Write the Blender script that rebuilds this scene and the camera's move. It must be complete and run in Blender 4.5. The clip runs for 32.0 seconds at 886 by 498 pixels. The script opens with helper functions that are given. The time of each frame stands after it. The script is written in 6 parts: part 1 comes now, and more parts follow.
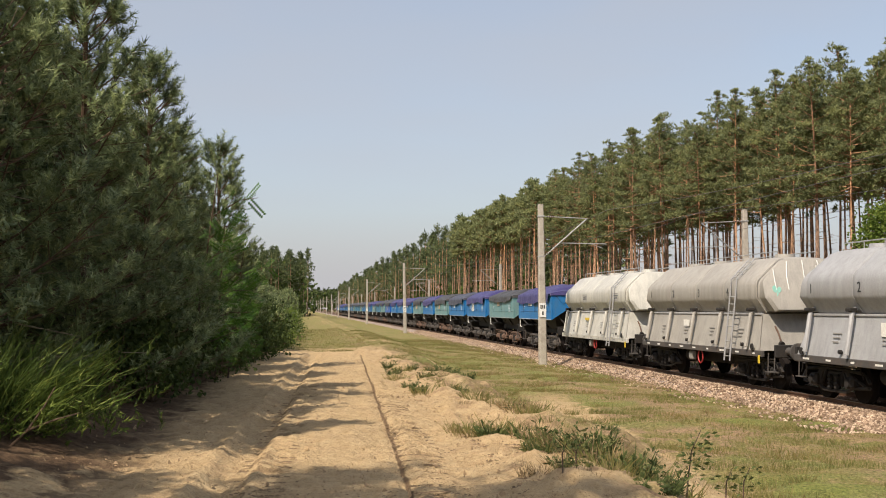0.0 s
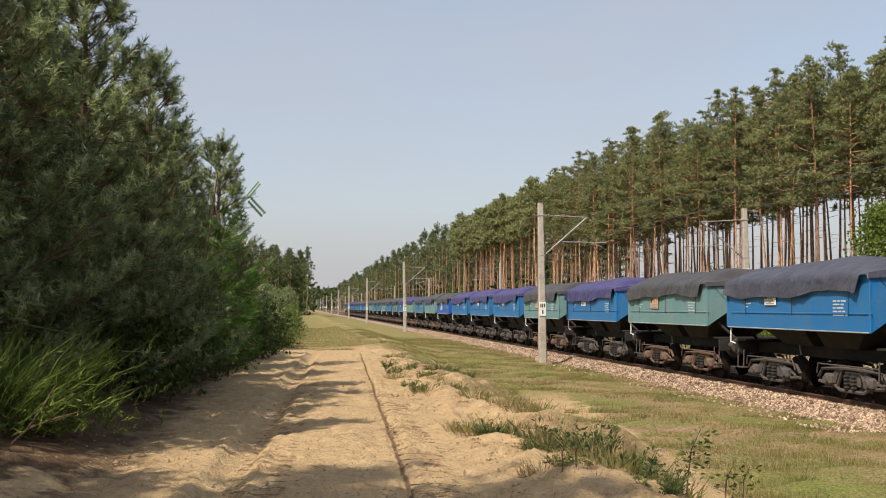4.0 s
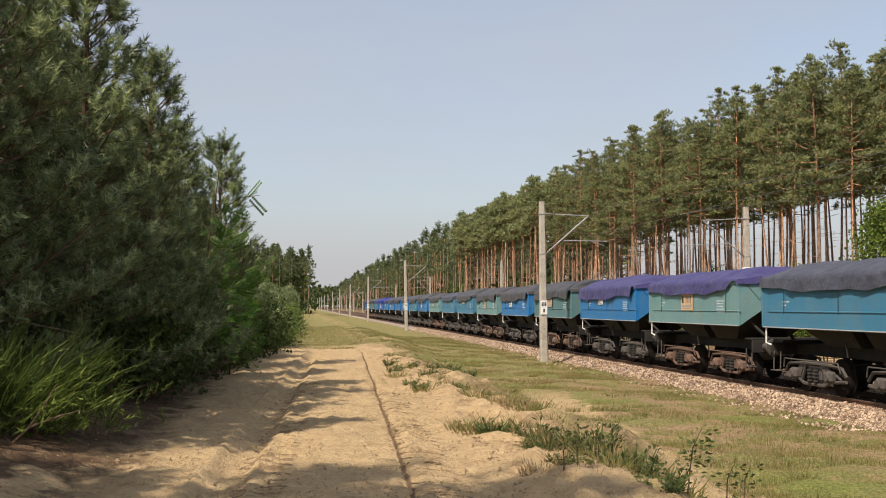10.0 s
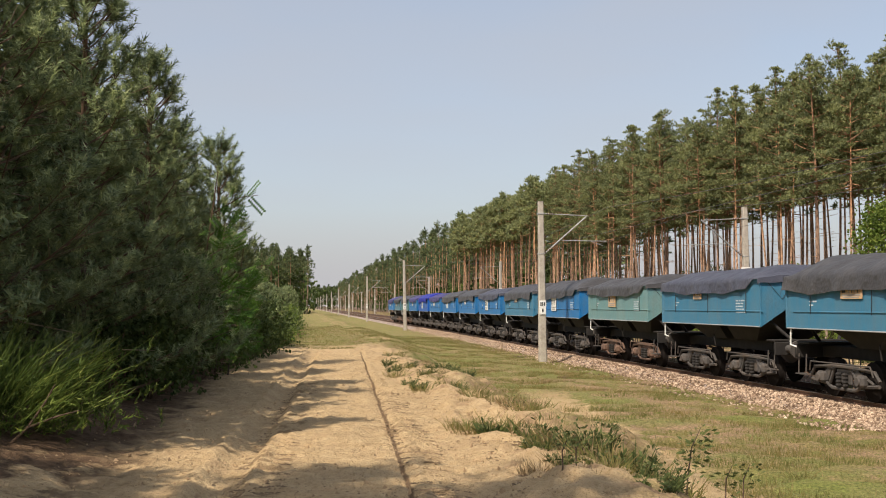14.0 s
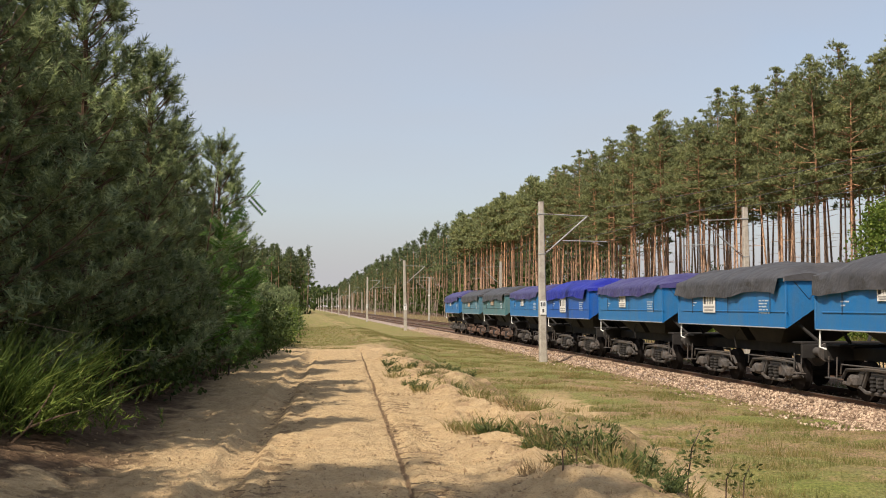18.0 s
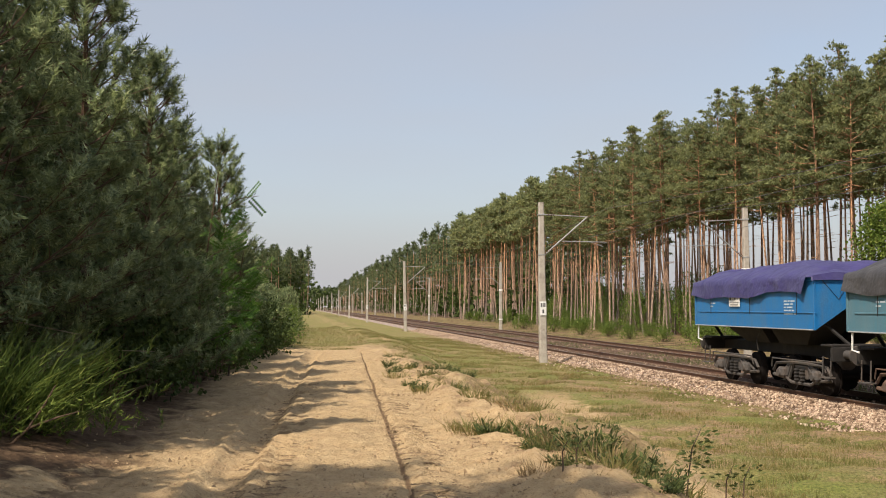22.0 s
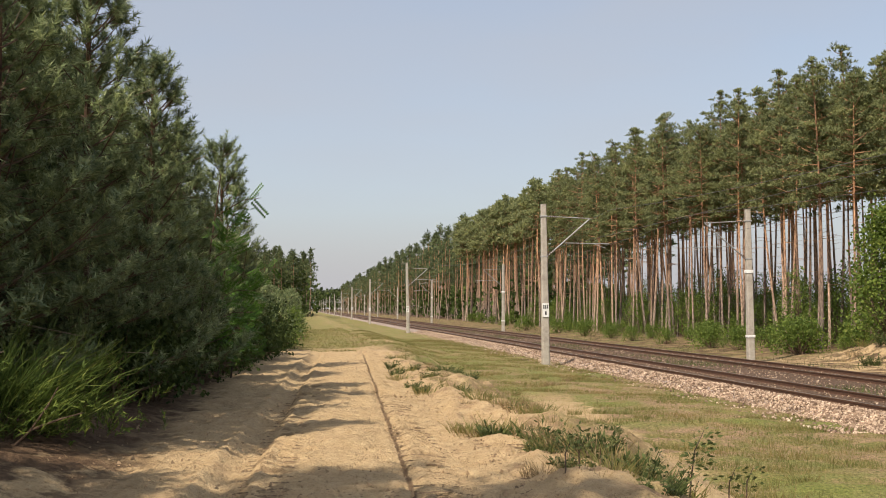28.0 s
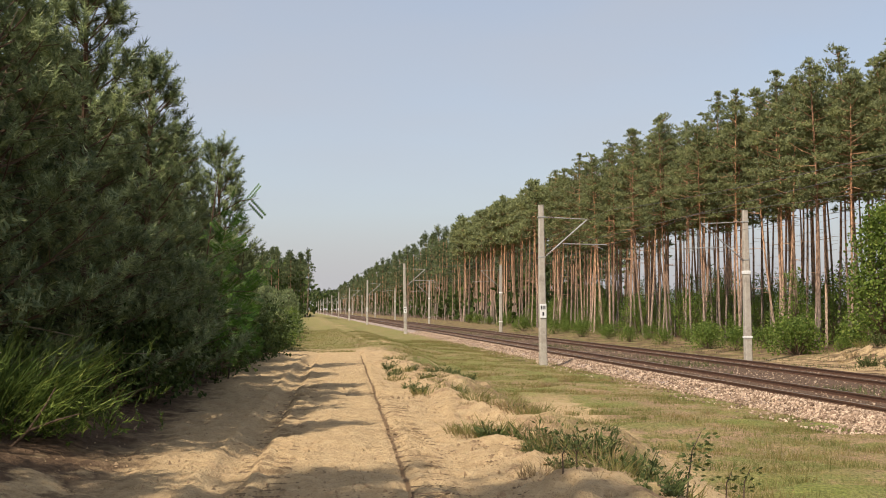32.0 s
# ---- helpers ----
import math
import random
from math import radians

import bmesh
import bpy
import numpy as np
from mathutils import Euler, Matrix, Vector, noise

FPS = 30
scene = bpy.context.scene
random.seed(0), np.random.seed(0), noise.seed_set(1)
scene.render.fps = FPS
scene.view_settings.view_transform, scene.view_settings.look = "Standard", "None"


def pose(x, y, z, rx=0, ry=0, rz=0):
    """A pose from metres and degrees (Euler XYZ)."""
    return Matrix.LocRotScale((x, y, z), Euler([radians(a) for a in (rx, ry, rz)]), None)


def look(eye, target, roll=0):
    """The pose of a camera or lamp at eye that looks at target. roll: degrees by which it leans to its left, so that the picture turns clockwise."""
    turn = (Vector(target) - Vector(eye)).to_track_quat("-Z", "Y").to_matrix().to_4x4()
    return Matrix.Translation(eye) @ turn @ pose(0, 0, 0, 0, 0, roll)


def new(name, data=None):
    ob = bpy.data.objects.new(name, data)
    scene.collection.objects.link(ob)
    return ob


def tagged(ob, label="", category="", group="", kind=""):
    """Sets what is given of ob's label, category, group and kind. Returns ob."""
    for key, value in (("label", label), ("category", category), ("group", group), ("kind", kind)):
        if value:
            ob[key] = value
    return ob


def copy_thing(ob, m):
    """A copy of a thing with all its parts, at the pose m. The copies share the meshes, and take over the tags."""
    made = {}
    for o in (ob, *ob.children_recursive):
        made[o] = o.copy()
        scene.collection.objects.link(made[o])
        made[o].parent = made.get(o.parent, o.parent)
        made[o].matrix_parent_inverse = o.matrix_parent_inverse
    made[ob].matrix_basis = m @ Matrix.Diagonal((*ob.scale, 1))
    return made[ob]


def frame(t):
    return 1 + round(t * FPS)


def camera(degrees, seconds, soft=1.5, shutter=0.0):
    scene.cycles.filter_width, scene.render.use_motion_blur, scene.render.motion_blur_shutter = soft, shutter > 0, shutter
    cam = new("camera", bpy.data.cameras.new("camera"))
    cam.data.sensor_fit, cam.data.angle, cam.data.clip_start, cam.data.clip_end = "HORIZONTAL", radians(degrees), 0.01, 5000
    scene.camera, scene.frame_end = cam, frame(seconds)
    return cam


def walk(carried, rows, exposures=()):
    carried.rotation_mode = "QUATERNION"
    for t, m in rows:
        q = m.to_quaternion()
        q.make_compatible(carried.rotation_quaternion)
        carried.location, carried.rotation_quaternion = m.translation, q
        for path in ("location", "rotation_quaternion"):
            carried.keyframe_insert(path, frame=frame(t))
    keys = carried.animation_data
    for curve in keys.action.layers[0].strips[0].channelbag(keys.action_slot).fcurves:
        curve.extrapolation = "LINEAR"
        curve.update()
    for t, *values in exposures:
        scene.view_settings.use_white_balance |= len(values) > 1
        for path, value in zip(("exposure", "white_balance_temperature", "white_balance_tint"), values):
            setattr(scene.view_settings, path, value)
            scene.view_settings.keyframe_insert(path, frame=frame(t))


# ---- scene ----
cam = camera(44.12, 32.0, soft=1.0)
EYE = (0.0, 0.0, 1.6)
# seconds, upward tilt, heading: a tripod that trembles a little
SWAY = (
    (0, 3.106, -7.505), (0.5, 3.106, -7.531), (1, 3.106, -7.531), (1.5, 3.101, -7.531), (2, 3.101, -7.531),
    (2.5, 3.074, -7.488), (3, 3.097, -7.510), (3.5, 3.060, -7.532), (5.5, 3.029, -7.398), (6, 3.055, -7.398),
    (6.5, 3.055, -7.354), (7, 3.015, -7.398), (7.5, 3.002, -7.398), (8, 3.002, -7.398), (8.5, 3.001, -7.398),
    (9, 2.970, -7.444), (9.5, 2.975, -7.403), (10, 2.970, -7.444), (10.5, 2.970, -7.439), (11, 2.970, -7.425),
    (11.5, 2.993, -7.425), (12, 2.970, -7.484), (12.5, 2.988, -7.510), (13, 2.970, -7.488), (13.5, 2.924, -7.489),
    (14, 2.966, -7.506), (14.5, 2.970, -7.488), (16.5, 2.979, -7.444), (17, 3.015, -7.444), (17.5, 2.993, -7.444),
    (18, 2.979, -7.488), (18.5, 2.975, -7.497), (19, 2.979, -7.502), (19.5, 3.011, -7.568), (20, 2.984, -7.546),
    (20.5, 2.988, -7.532), (21, 3.011, -7.532), (21.5, 3.006, -7.532), (22, 3.015, -7.488), (22.5, 3.015, -7.398),
    (23, 3.055, -7.385), (23.5, 3.051, -7.394), (24, 3.065, -7.354), (24.5, 3.065, -7.354), (25, 3.055, -7.398),
    (25.5, 3.060, -7.354), (27.5, 3.106, -7.354), (28, 3.106, -7.354), (28.5, 3.115, -7.354), (29, 3.137, -7.353),
    (29.5, 3.106, -7.398), (30, 3.106, -7.438), (30.5, 3.106, -7.443), (31, 3.110, -7.456), (31.5, 3.146, -7.487),
    (32, 3.146, -7.487),
)
walk(cam, [(t, pose(*EYE, 90 + tilt, 0, heading)) for t, tilt, heading in SWAY])

# ---- light ----
SUN_EL, SUN_AZ = 50.0, 226.0   # degrees; azimuth clockwise from +y
world = bpy.data.worlds.new("sky")
scene.world = world
world.use_nodes = True
wn = world.node_tree
sky = wn.nodes.new("ShaderNodeTexSky")
sky.sky_type = "NISHITA"
sky.sun_disc = False
sky.sun_elevation, sky.sun_rotation = radians(SUN_EL), radians(SUN_AZ)
sky.air_density, sky.dust_density, sky.ozone_density = 1.0, 2.4, 1.0
haze = wn.nodes.new("ShaderNodeMix")   # thin summer haze over the whole sky
haze.data_type = "RGBA"
tone = wn.nodes.new("ShaderNodeMix")   # greyer low down, bluer overhead
tone.data_type = "RGBA"
tone.inputs[6].default_value, tone.inputs[7].default_value = (3.08, 3.02, 3.2, 1.0), (2.84, 2.92, 3.12, 1.0)
rise = wn.nodes.new("ShaderNodeMapRange")
rise.inputs["From Min"].default_value, rise.inputs["From Max"].default_value = 0.03, 0.38
lift_at = wn.nodes.new("ShaderNodeSeparateXYZ")
wn.links.new(lift_at.outputs["Z"], rise.inputs["Value"])
wn.links.new(rise.outputs[0], tone.inputs[0])
wn.links.new(tone.outputs[2], haze.inputs[7])
veil_at = wn.nodes.new("ShaderNodeTexCoord")
veil_map = wn.nodes.new("ShaderNodeMapping")
veil_map.inputs["Scale"].default_value = (1.0, 1.0, 3.5)
veil = wn.nodes.new("ShaderNodeTexNoise")
veil.inputs["Scale"].default_value, veil.inputs["Detail"].default_value = 2.2, 3.0
veil_range = wn.nodes.new("ShaderNodeMapRange")
for sock, v in (("From Min", 0.35), ("From Max", 0.65), ("To Min", 0.46), ("To Max", 0.7)):
    veil_range.inputs[sock].default_value = v
wn.links.new(veil_at.outputs["Generated"], lift_at.inputs[0])
wn.links.new(veil_at.outputs["Generated"], veil_map.inputs["Vector"])
wn.links.new(veil_map.outputs[0], veil.inputs["Vector"])
wn.links.new(veil.outputs["Fac"], veil_range.inputs["Value"])
low = wn.nodes.new("ShaderNodeMapRange")   # the haze thickens towards the horizon
for sock, v in (("From Min", 0.0), ("From Max", 0.2), ("To Min", 0.95), ("To Max", 0.0)):
    low.inputs[sock].default_value = v
thick = wn.nodes.new("ShaderNodeMath")
thick.operation = "MAXIMUM"
wn.links.new(lift_at.outputs["Z"], low.inputs["Value"])
wn.links.new(veil_range.outputs[0], thick.inputs[0])
wn.links.new(low.outputs[0], thick.inputs[1])
wn.links.new(thick.outputs[0], haze.inputs[0])
wn.links.new(sky.outputs[0], haze.inputs[6])
wn.links.new(haze.outputs[2], wn.nodes["Background"].inputs["Color"])
wn.nodes["Background"].inputs["Strength"].default_value = 0.13
sun = new("sun", bpy.data.lights.new("sun", "SUN"))
sun.data.energy, sun.data.angle, sun.data.color = 4.05, radians(0.55), (1.0, 0.88, 0.735)
saz, sel = radians(SUN_AZ), radians(SUN_EL)
SUN_DIR = Vector((math.sin(saz) * math.cos(sel), math.cos(saz) * math.cos(sel), math.sin(sel)))
sun.matrix_world = look(SUN_DIR * 60, (0, 0, 0))
scene.view_settings.exposure = 0.5


# ---- materials ----
def nodes_of(name, rough=0.8, metal=0.0, spec=0.3):
    m = bpy.data.materials.new(name)
    m.use_nodes = True
    b = m.node_tree.nodes["Principled BSDF"]
    b.inputs["Roughness"].default_value = rough
    b.inputs["Metallic"].default_value = metal
    b.inputs["Specular IOR Level"].default_value = spec
    return m, m.node_tree, b


def noise_node(nt, scale, detail=4.0, coord="Object", rough=0.6):
    tc = nt.nodes.new("ShaderNodeTexCoord")
    n = nt.nodes.new("ShaderNodeTexNoise")
    n.inputs["Scale"].default_value = scale
    n.inputs["Detail"].default_value = detail
    n.inputs["Roughness"].default_value = rough
    nt.links.new(tc.outputs[coord], n.inputs["Vector"])
    return n


def ramp(nt, src, stops):
    r = nt.nodes.new("ShaderNodeValToRGB")
    el = r.color_ramp.elements
    while len(el) < len(stops):
        el.new(0.5)
    for e, (p, c) in zip(el, stops):
        e.position, e.color = p, (*c, 1.0)
    nt.links.new(src, r.inputs["Fac"])
    return r


def mixc(nt, fac, a, b, mode="MIX"):
    m = nt.nodes.new("ShaderNodeMix")
    m.data_type, m.blend_type = "RGBA", mode
    for sock, v in ((m.inputs[0], fac), (m.inputs[6], a), (m.inputs[7], b)):
        if isinstance(v, (int, float)):
            sock.default_value = v
        elif isinstance(v, tuple):
            sock.default_value = (*v, 1.0)
        else:
            nt.links.new(v, sock)
    return m.outputs[2]


def bump(nt, b, height, strength=0.4, dist=0.02):
    n = nt.nodes.new("ShaderNodeBump")
    n.inputs["Strength"].default_value = strength
    n.inputs["Distance"].default_value = dist
    nt.links.new(height, n.inputs["Height"])
    nt.links.new(n.outputs[0], b.inputs["Normal"])


def worn(name, base, dirt, scale=3.0, amount=0.5, rough=0.6, metal=0.0, fine=40.0, relief=0.2, spec=0.3, runs=0.0):
    """Paint, metal, cloth or concrete: a base colour with stains and fine grain; runs: dirt washed down in streaks."""
    m, nt, b = nodes_of(name, rough, metal, spec)
    n1 = noise_node(nt, scale, 6.0)
    n2 = noise_node(nt, fine, 3.0)
    r1 = ramp(nt, n1.outputs["Fac"], ((0.45, (0, 0, 0)), (0.75, (amount, amount, amount))))
    c = mixc(nt, r1.outputs["Color"], base, dirt)
    if runs:
        n3 = noise_node(nt, 2.4, 5.0)
        mp = nt.nodes.new("ShaderNodeMapping")
        mp.inputs["Scale"].default_value = (2.5, 2.5, 0.22)
        nt.links.new(n3.inputs["Vector"].links[0].from_socket, mp.inputs["Vector"])
        nt.links.new(mp.outputs[0], n3.inputs["Vector"])
        r3 = ramp(nt, n3.outputs["Fac"], ((0.42, (0, 0, 0)), (0.72, (runs, runs, runs))))
        c = mixc(nt, r3.outputs["Color"], c, tuple(0.5 * (p + q) * 0.6 + 0.05 for p, q in zip(base, dirt)))
    r2 = ramp(nt, n2.outputs["Fac"], ((0.3, (0.82, 0.82, 0.82)), (0.7, (1.1, 1.1, 1.1))))
    c = mixc(nt, 1.0, c, r2.outputs["Color"], "MULTIPLY")
    nt.links.new(c, b.inputs["Base Color"])
    bump(nt, b, n2.outputs["Fac"], relief, 0.01 if fine > 10 else 0.06)
    return m


def foliage(name, dark, light, tip=None, rough=0.7, trans=0.25, patch=0.9, tones=((0.66, 0.7, 0.75), (1.25, 1.18, 1.0))):
    """Leaves or needles: each piece has its own shade, patches of the crown differ."""
    m, nt, b = nodes_of(name, rough, 0.0, 0.15)
    g = nt.nodes.new("ShaderNodeNewGeometry")
    r = ramp(nt, g.outputs["Random Per Island"], ((0.0, dark), (0.75, light), (1.0, tip or light)))
    n = noise_node(nt, patch, 3.0)
    r2 = ramp(nt, n.outputs["Fac"], ((0.3, tones[0]), (0.7, tones[1])))
    c = mixc(nt, 1.0, r.outputs["Color"], r2.outputs["Color"], "MULTIPLY")
    nt.links.new(c, b.inputs["Base Color"])
    out = nt.nodes["Material Output"]
    t = nt.nodes.new("ShaderNodeBsdfTranslucent")
    nt.links.new(c, t.inputs["Color"])
    mx = nt.nodes.new("ShaderNodeMixShader")
    mx.inputs[0].default_value = trans
    nt.links.new(b.outputs[0], mx.inputs[1])
    nt.links.new(t.outputs[0], mx.inputs[2])
    nt.links.new(mx.outputs[0], out.inputs["Surface"])
    return m


def pine_bark(name, low, high, start, end):
    """Grey plates low on the trunk, thin orange bark higher up."""
    m, nt, b = nodes_of(name, 0.9)
    tc = nt.nodes.new("ShaderNodeTexCoord")
    sep = nt.nodes.new("ShaderNodeSeparateXYZ")
    nt.links.new(tc.outputs["Object"], sep.inputs[0])
    mr = nt.nodes.new("ShaderNodeMapRange")
    mr.inputs["From Min"].default_value, mr.inputs["From Max"].default_value = start, end
    nt.links.new(sep.outputs["Z"], mr.inputs["Value"])
    n = noise_node(nt, 6.0, 5.0)
    mp = nt.nodes.new("ShaderNodeMapping")
    mp.inputs["Scale"].default_value = (3.0, 3.0, 0.7)
    nt.links.new(tc.outputs["Object"], mp.inputs["Vector"])
    nt.links.new(mp.outputs[0], n.inputs["Vector"])
    c = mixc(nt, mr.outputs[0], low, high)
    r = ramp(nt, n.outputs["Fac"], ((0.38, (0.35, 0.32, 0.32)), (0.62, (1.35, 1.3, 1.25))))
    oi = nt.nodes.new("ShaderNodeObjectInfo")
    ro = ramp(nt, oi.outputs["Random"], ((0.0, (0.62, 0.62, 0.64)), (0.5, (0.95, 0.93, 0.92)), (1.0, (1.3, 1.22, 1.12))))
    c = mixc(nt, 1.0, c, r.outputs["Color"], "MULTIPLY")
    c = mixc(nt, 1.0, c, ro.outputs["Color"], "MULTIPLY")
    nt.links.new(c, b.inputs["Base Color"])
    bump(nt, b, n.outputs["Fac"], 0.6, 0.03)
    return m


def ground_material():
    """Sand on the road and its edge, dry and green turf beyond, broken stone by the rails, needle litter under the trees."""
    m, nt, b = nodes_of("ground_mixed", 0.95, 0.0, 0.1)
    L = nt.links.new
    geo = nt.nodes.new("ShaderNodeNewGeometry")
    sep = nt.nodes.new("ShaderNodeSeparateXYZ")
    L(geo.outputs["Position"], sep.inputs[0])

    def tex(scale, detail=5.0, stretch=(1, 1, 1)):
        mp = nt.nodes.new("ShaderNodeMapping")
        mp.inputs["Scale"].default_value = stretch
        L(geo.outputs["Position"], mp.inputs["Vector"])
        n = nt.nodes.new("ShaderNodeTexNoise")
        n.inputs["Scale"].default_value, n.inputs["Detail"].default_value = scale, detail
        n.inputs["Roughness"].default_value = 0.62
        L(mp.outputs[0], n.inputs["Vector"])
        return n.outputs["Fac"]

    def math_(op, a, v):
        n = nt.nodes.new("ShaderNodeMath")
        n.operation = op
        for s, q in ((n.inputs[0], a), (n.inputs[1], v)):
            if isinstance(q, (int, float)):
                s.default_value = q
            else:
                L(q, s)
        return n.outputs[0]

    def step(v, lo, hi):
        n = nt.nodes.new("ShaderNodeMapRange")
        n.interpolation_type = "SMOOTHSTEP"
        n.inputs["From Min"].default_value, n.inputs["From Max"].default_value = lo, hi
        L(v, n.inputs["Value"])
        return n.outputs[0]
    big, mid, fine, grit = tex(0.35), tex(1.6), tex(9.0), tex(60.0, 3.0)
    wob = math_("MULTIPLY", math_("SUBTRACT", mid, 0.5), 2.2)
    x = math_("ADD", sep.outputs["X"], wob)
    y = math_("ADD", sep.outputs["Y"], math_("MULTIPLY", math_("SUBTRACT", mid, 0.5), 12.0))
    sand = ramp(nt, mixc(nt, 0.5, tex(5.0, 7.0), tex(19.0, 5.0)), ((0.3, (0.27, 0.185, 0.1)), (0.46, (0.44, 0.315, 0.172)), (0.7, (0.56, 0.425, 0.25)))).outputs["Color"]
    sand = mixc(nt, step(mid, 0.5, 0.8), sand, (0.4, 0.275, 0.155))
    sand = mixc(nt, step(grit, 0.57, 0.68), sand, (0.22, 0.15, 0.09))
    turf = ramp(nt, mid, ((0.3, (0.15, 0.16, 0.05)), (0.46, (0.215, 0.185, 0.075)), (0.66, (0.3, 0.205, 0.13)))).outputs["Color"]
    turf = mixc(nt, math_("MULTIPLY", step(tex(1.1, 8.0), 0.45, 0.58), 0.85), turf, (0.3, 0.2, 0.135))
    turf = mixc(nt, math_("MULTIPLY", step(tex(0.55, 6.0), 0.48, 0.6), 0.7), turf, (0.15, 0.185, 0.048))
    turf = mixc(nt, step(tex(3.2), 0.6, 0.7), turf, (0.15, 0.16, 0.04))
    turf = mixc(nt, 1.0, turf, ramp(nt, tex(22.0), ((0.3, (0.42, 0.46, 0.42)), (0.7, (1.55, 1.5, 1.4)))).outputs["Color"], "MULTIPLY")
    litter = ramp(nt, fine, ((0.3, (0.07, 0.045, 0.028)), (0.7, (0.16, 0.105, 0.065)))).outputs["Color"]
    stone = ramp(nt, tex(14.0, 2.0), ((0.3, (0.1, 0.07, 0.055)), (0.5, (0.3, 0.235, 0.2)), (0.7, (0.5, 0.43, 0.38)))).outputs["Color"]
    bed = ramp(nt, tex(12.0, 4.0), ((0.3, (0.07, 0.048, 0.035)), (0.6, (0.15, 0.1, 0.07)), (0.78, (0.3, 0.23, 0.19)))).outputs["Color"]
    # needle litter; nearer than y 15 its dark colour stands for tree shade on sand
    c = mixc(nt, math_("MAXIMUM", step(x, -2.2, -1.3), math_("SUBTRACT", 1.0, step(y, 9.0, 10.5))), litter, sand)
    past_sand = step(math_("ADD", x, math_("MULTIPLY", math_("SUBTRACT", 1.0, step(y, 10.0, 15.0)), 0.45)), 3.0, 3.9)
    far = step(y, 40.0, 52.0)
    near_edge = math_("MAXIMUM", past_sand, math_("MULTIPLY", far, step(x, -2.4, -1.2)))
    c = mixc(nt, near_edge, c, mixc(nt, math_("MULTIPLY", step(y, 30.0, 55.0), 0.3), turf, (0.2, 0.2, 0.06)))
    scrape = math_("MULTIPLY", step(mid, 0.55, 0.62), math_("MULTIPLY", step(x, 3.2, 3.6), math_("SUBTRACT", 1.0, step(x, 4.6, 6.2))))
    c = mixc(nt, scrape, c, sand)
    # bare sandy strip along the foot of the bank
    strip = math_("ABSOLUTE", math_("SUBTRACT", math_("ADD", sep.outputs["X"], math_("MULTIPLY", math_("SUBTRACT", tex(2.2), 0.5), 1.6)), math_("ADD", 3.5, math_("MULTIPLY", sep.outputs["Y"], 0.108))), 0.0)
    strip = math_("MULTIPLY", math_("SUBTRACT", 1.0, step(strip, 0.35, 0.8)), math_("SUBTRACT", 1.0, step(sep.outputs["Y"], 26.0, 32.0)))
    c = mixc(nt, math_("MULTIPLY", strip, 0.9), c, sand)
    # brown crumbled earth and dead litter along the sandy edge
    edge_band = math_("MULTIPLY", step(x, 1.9, 2.6), math_("SUBTRACT", 1.0, step(x, 4.0, 4.8)))
    c = mixc(nt, math_("MULTIPLY", math_("MULTIPLY", edge_band, step(tex(2.7, 7.0), 0.5, 0.62)), 0.65), c, ramp(nt, tex(26.0, 4.0), ((0.3, (0.13, 0.085, 0.05)), (0.7, (0.36, 0.24, 0.15)))).outputs["Color"])
    xs = math_("ADD", sep.outputs["X"], math_("MULTIPLY", math_("SUBTRACT", fine, 0.5), 0.9))
    c = mixc(nt, step(xs, 11.7, 12.0), c, stone)
    c = mixc(nt, step(xs, 12.55, 12.75), c, bed)
    c = mixc(nt, step(xs, 20.3, 20.8), c, mixc(nt, step(mid, 0.42, 0.58), litter, turf))
    c = mixc(nt, math_("MULTIPLY", step(x, 21.3, 21.9), math_("SUBTRACT", 1.0, step(y, 48.0, 56.0))), c, mixc(nt, step(mid, 0.4, 0.6), sand, litter))
    c = mixc(nt, step(x, 29.0, 31.0), c, litter)
    # wheel groove, its deep shade painted as dark sand colour
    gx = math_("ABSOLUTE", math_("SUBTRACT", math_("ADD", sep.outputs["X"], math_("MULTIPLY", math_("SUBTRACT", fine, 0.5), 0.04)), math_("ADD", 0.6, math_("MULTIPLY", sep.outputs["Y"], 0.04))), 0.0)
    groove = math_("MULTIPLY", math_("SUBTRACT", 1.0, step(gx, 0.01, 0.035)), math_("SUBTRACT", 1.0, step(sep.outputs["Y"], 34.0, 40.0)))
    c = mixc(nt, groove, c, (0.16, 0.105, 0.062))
    # shade between the bars of two tyre tracks, painted dark into the sand
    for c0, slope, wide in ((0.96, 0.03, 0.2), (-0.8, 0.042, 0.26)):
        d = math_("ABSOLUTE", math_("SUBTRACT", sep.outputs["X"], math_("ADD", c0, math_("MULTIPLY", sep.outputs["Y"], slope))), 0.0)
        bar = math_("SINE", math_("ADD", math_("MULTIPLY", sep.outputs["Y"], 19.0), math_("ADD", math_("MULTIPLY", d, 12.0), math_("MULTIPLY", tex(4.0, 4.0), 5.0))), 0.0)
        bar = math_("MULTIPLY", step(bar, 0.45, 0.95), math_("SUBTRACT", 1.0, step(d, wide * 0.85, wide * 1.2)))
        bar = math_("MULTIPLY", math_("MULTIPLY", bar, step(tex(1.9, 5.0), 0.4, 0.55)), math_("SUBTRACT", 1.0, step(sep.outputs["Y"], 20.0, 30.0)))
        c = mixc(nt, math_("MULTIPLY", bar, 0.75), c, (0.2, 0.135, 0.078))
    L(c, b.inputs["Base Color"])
    h = math_("ADD", math_("ADD", fine, math_("MULTIPLY", grit, 0.4)), math_("MULTIPLY", tex(24.0, 4.0), 0.7))
    bump(nt, b, h, 0.9, 0.05)
    return m


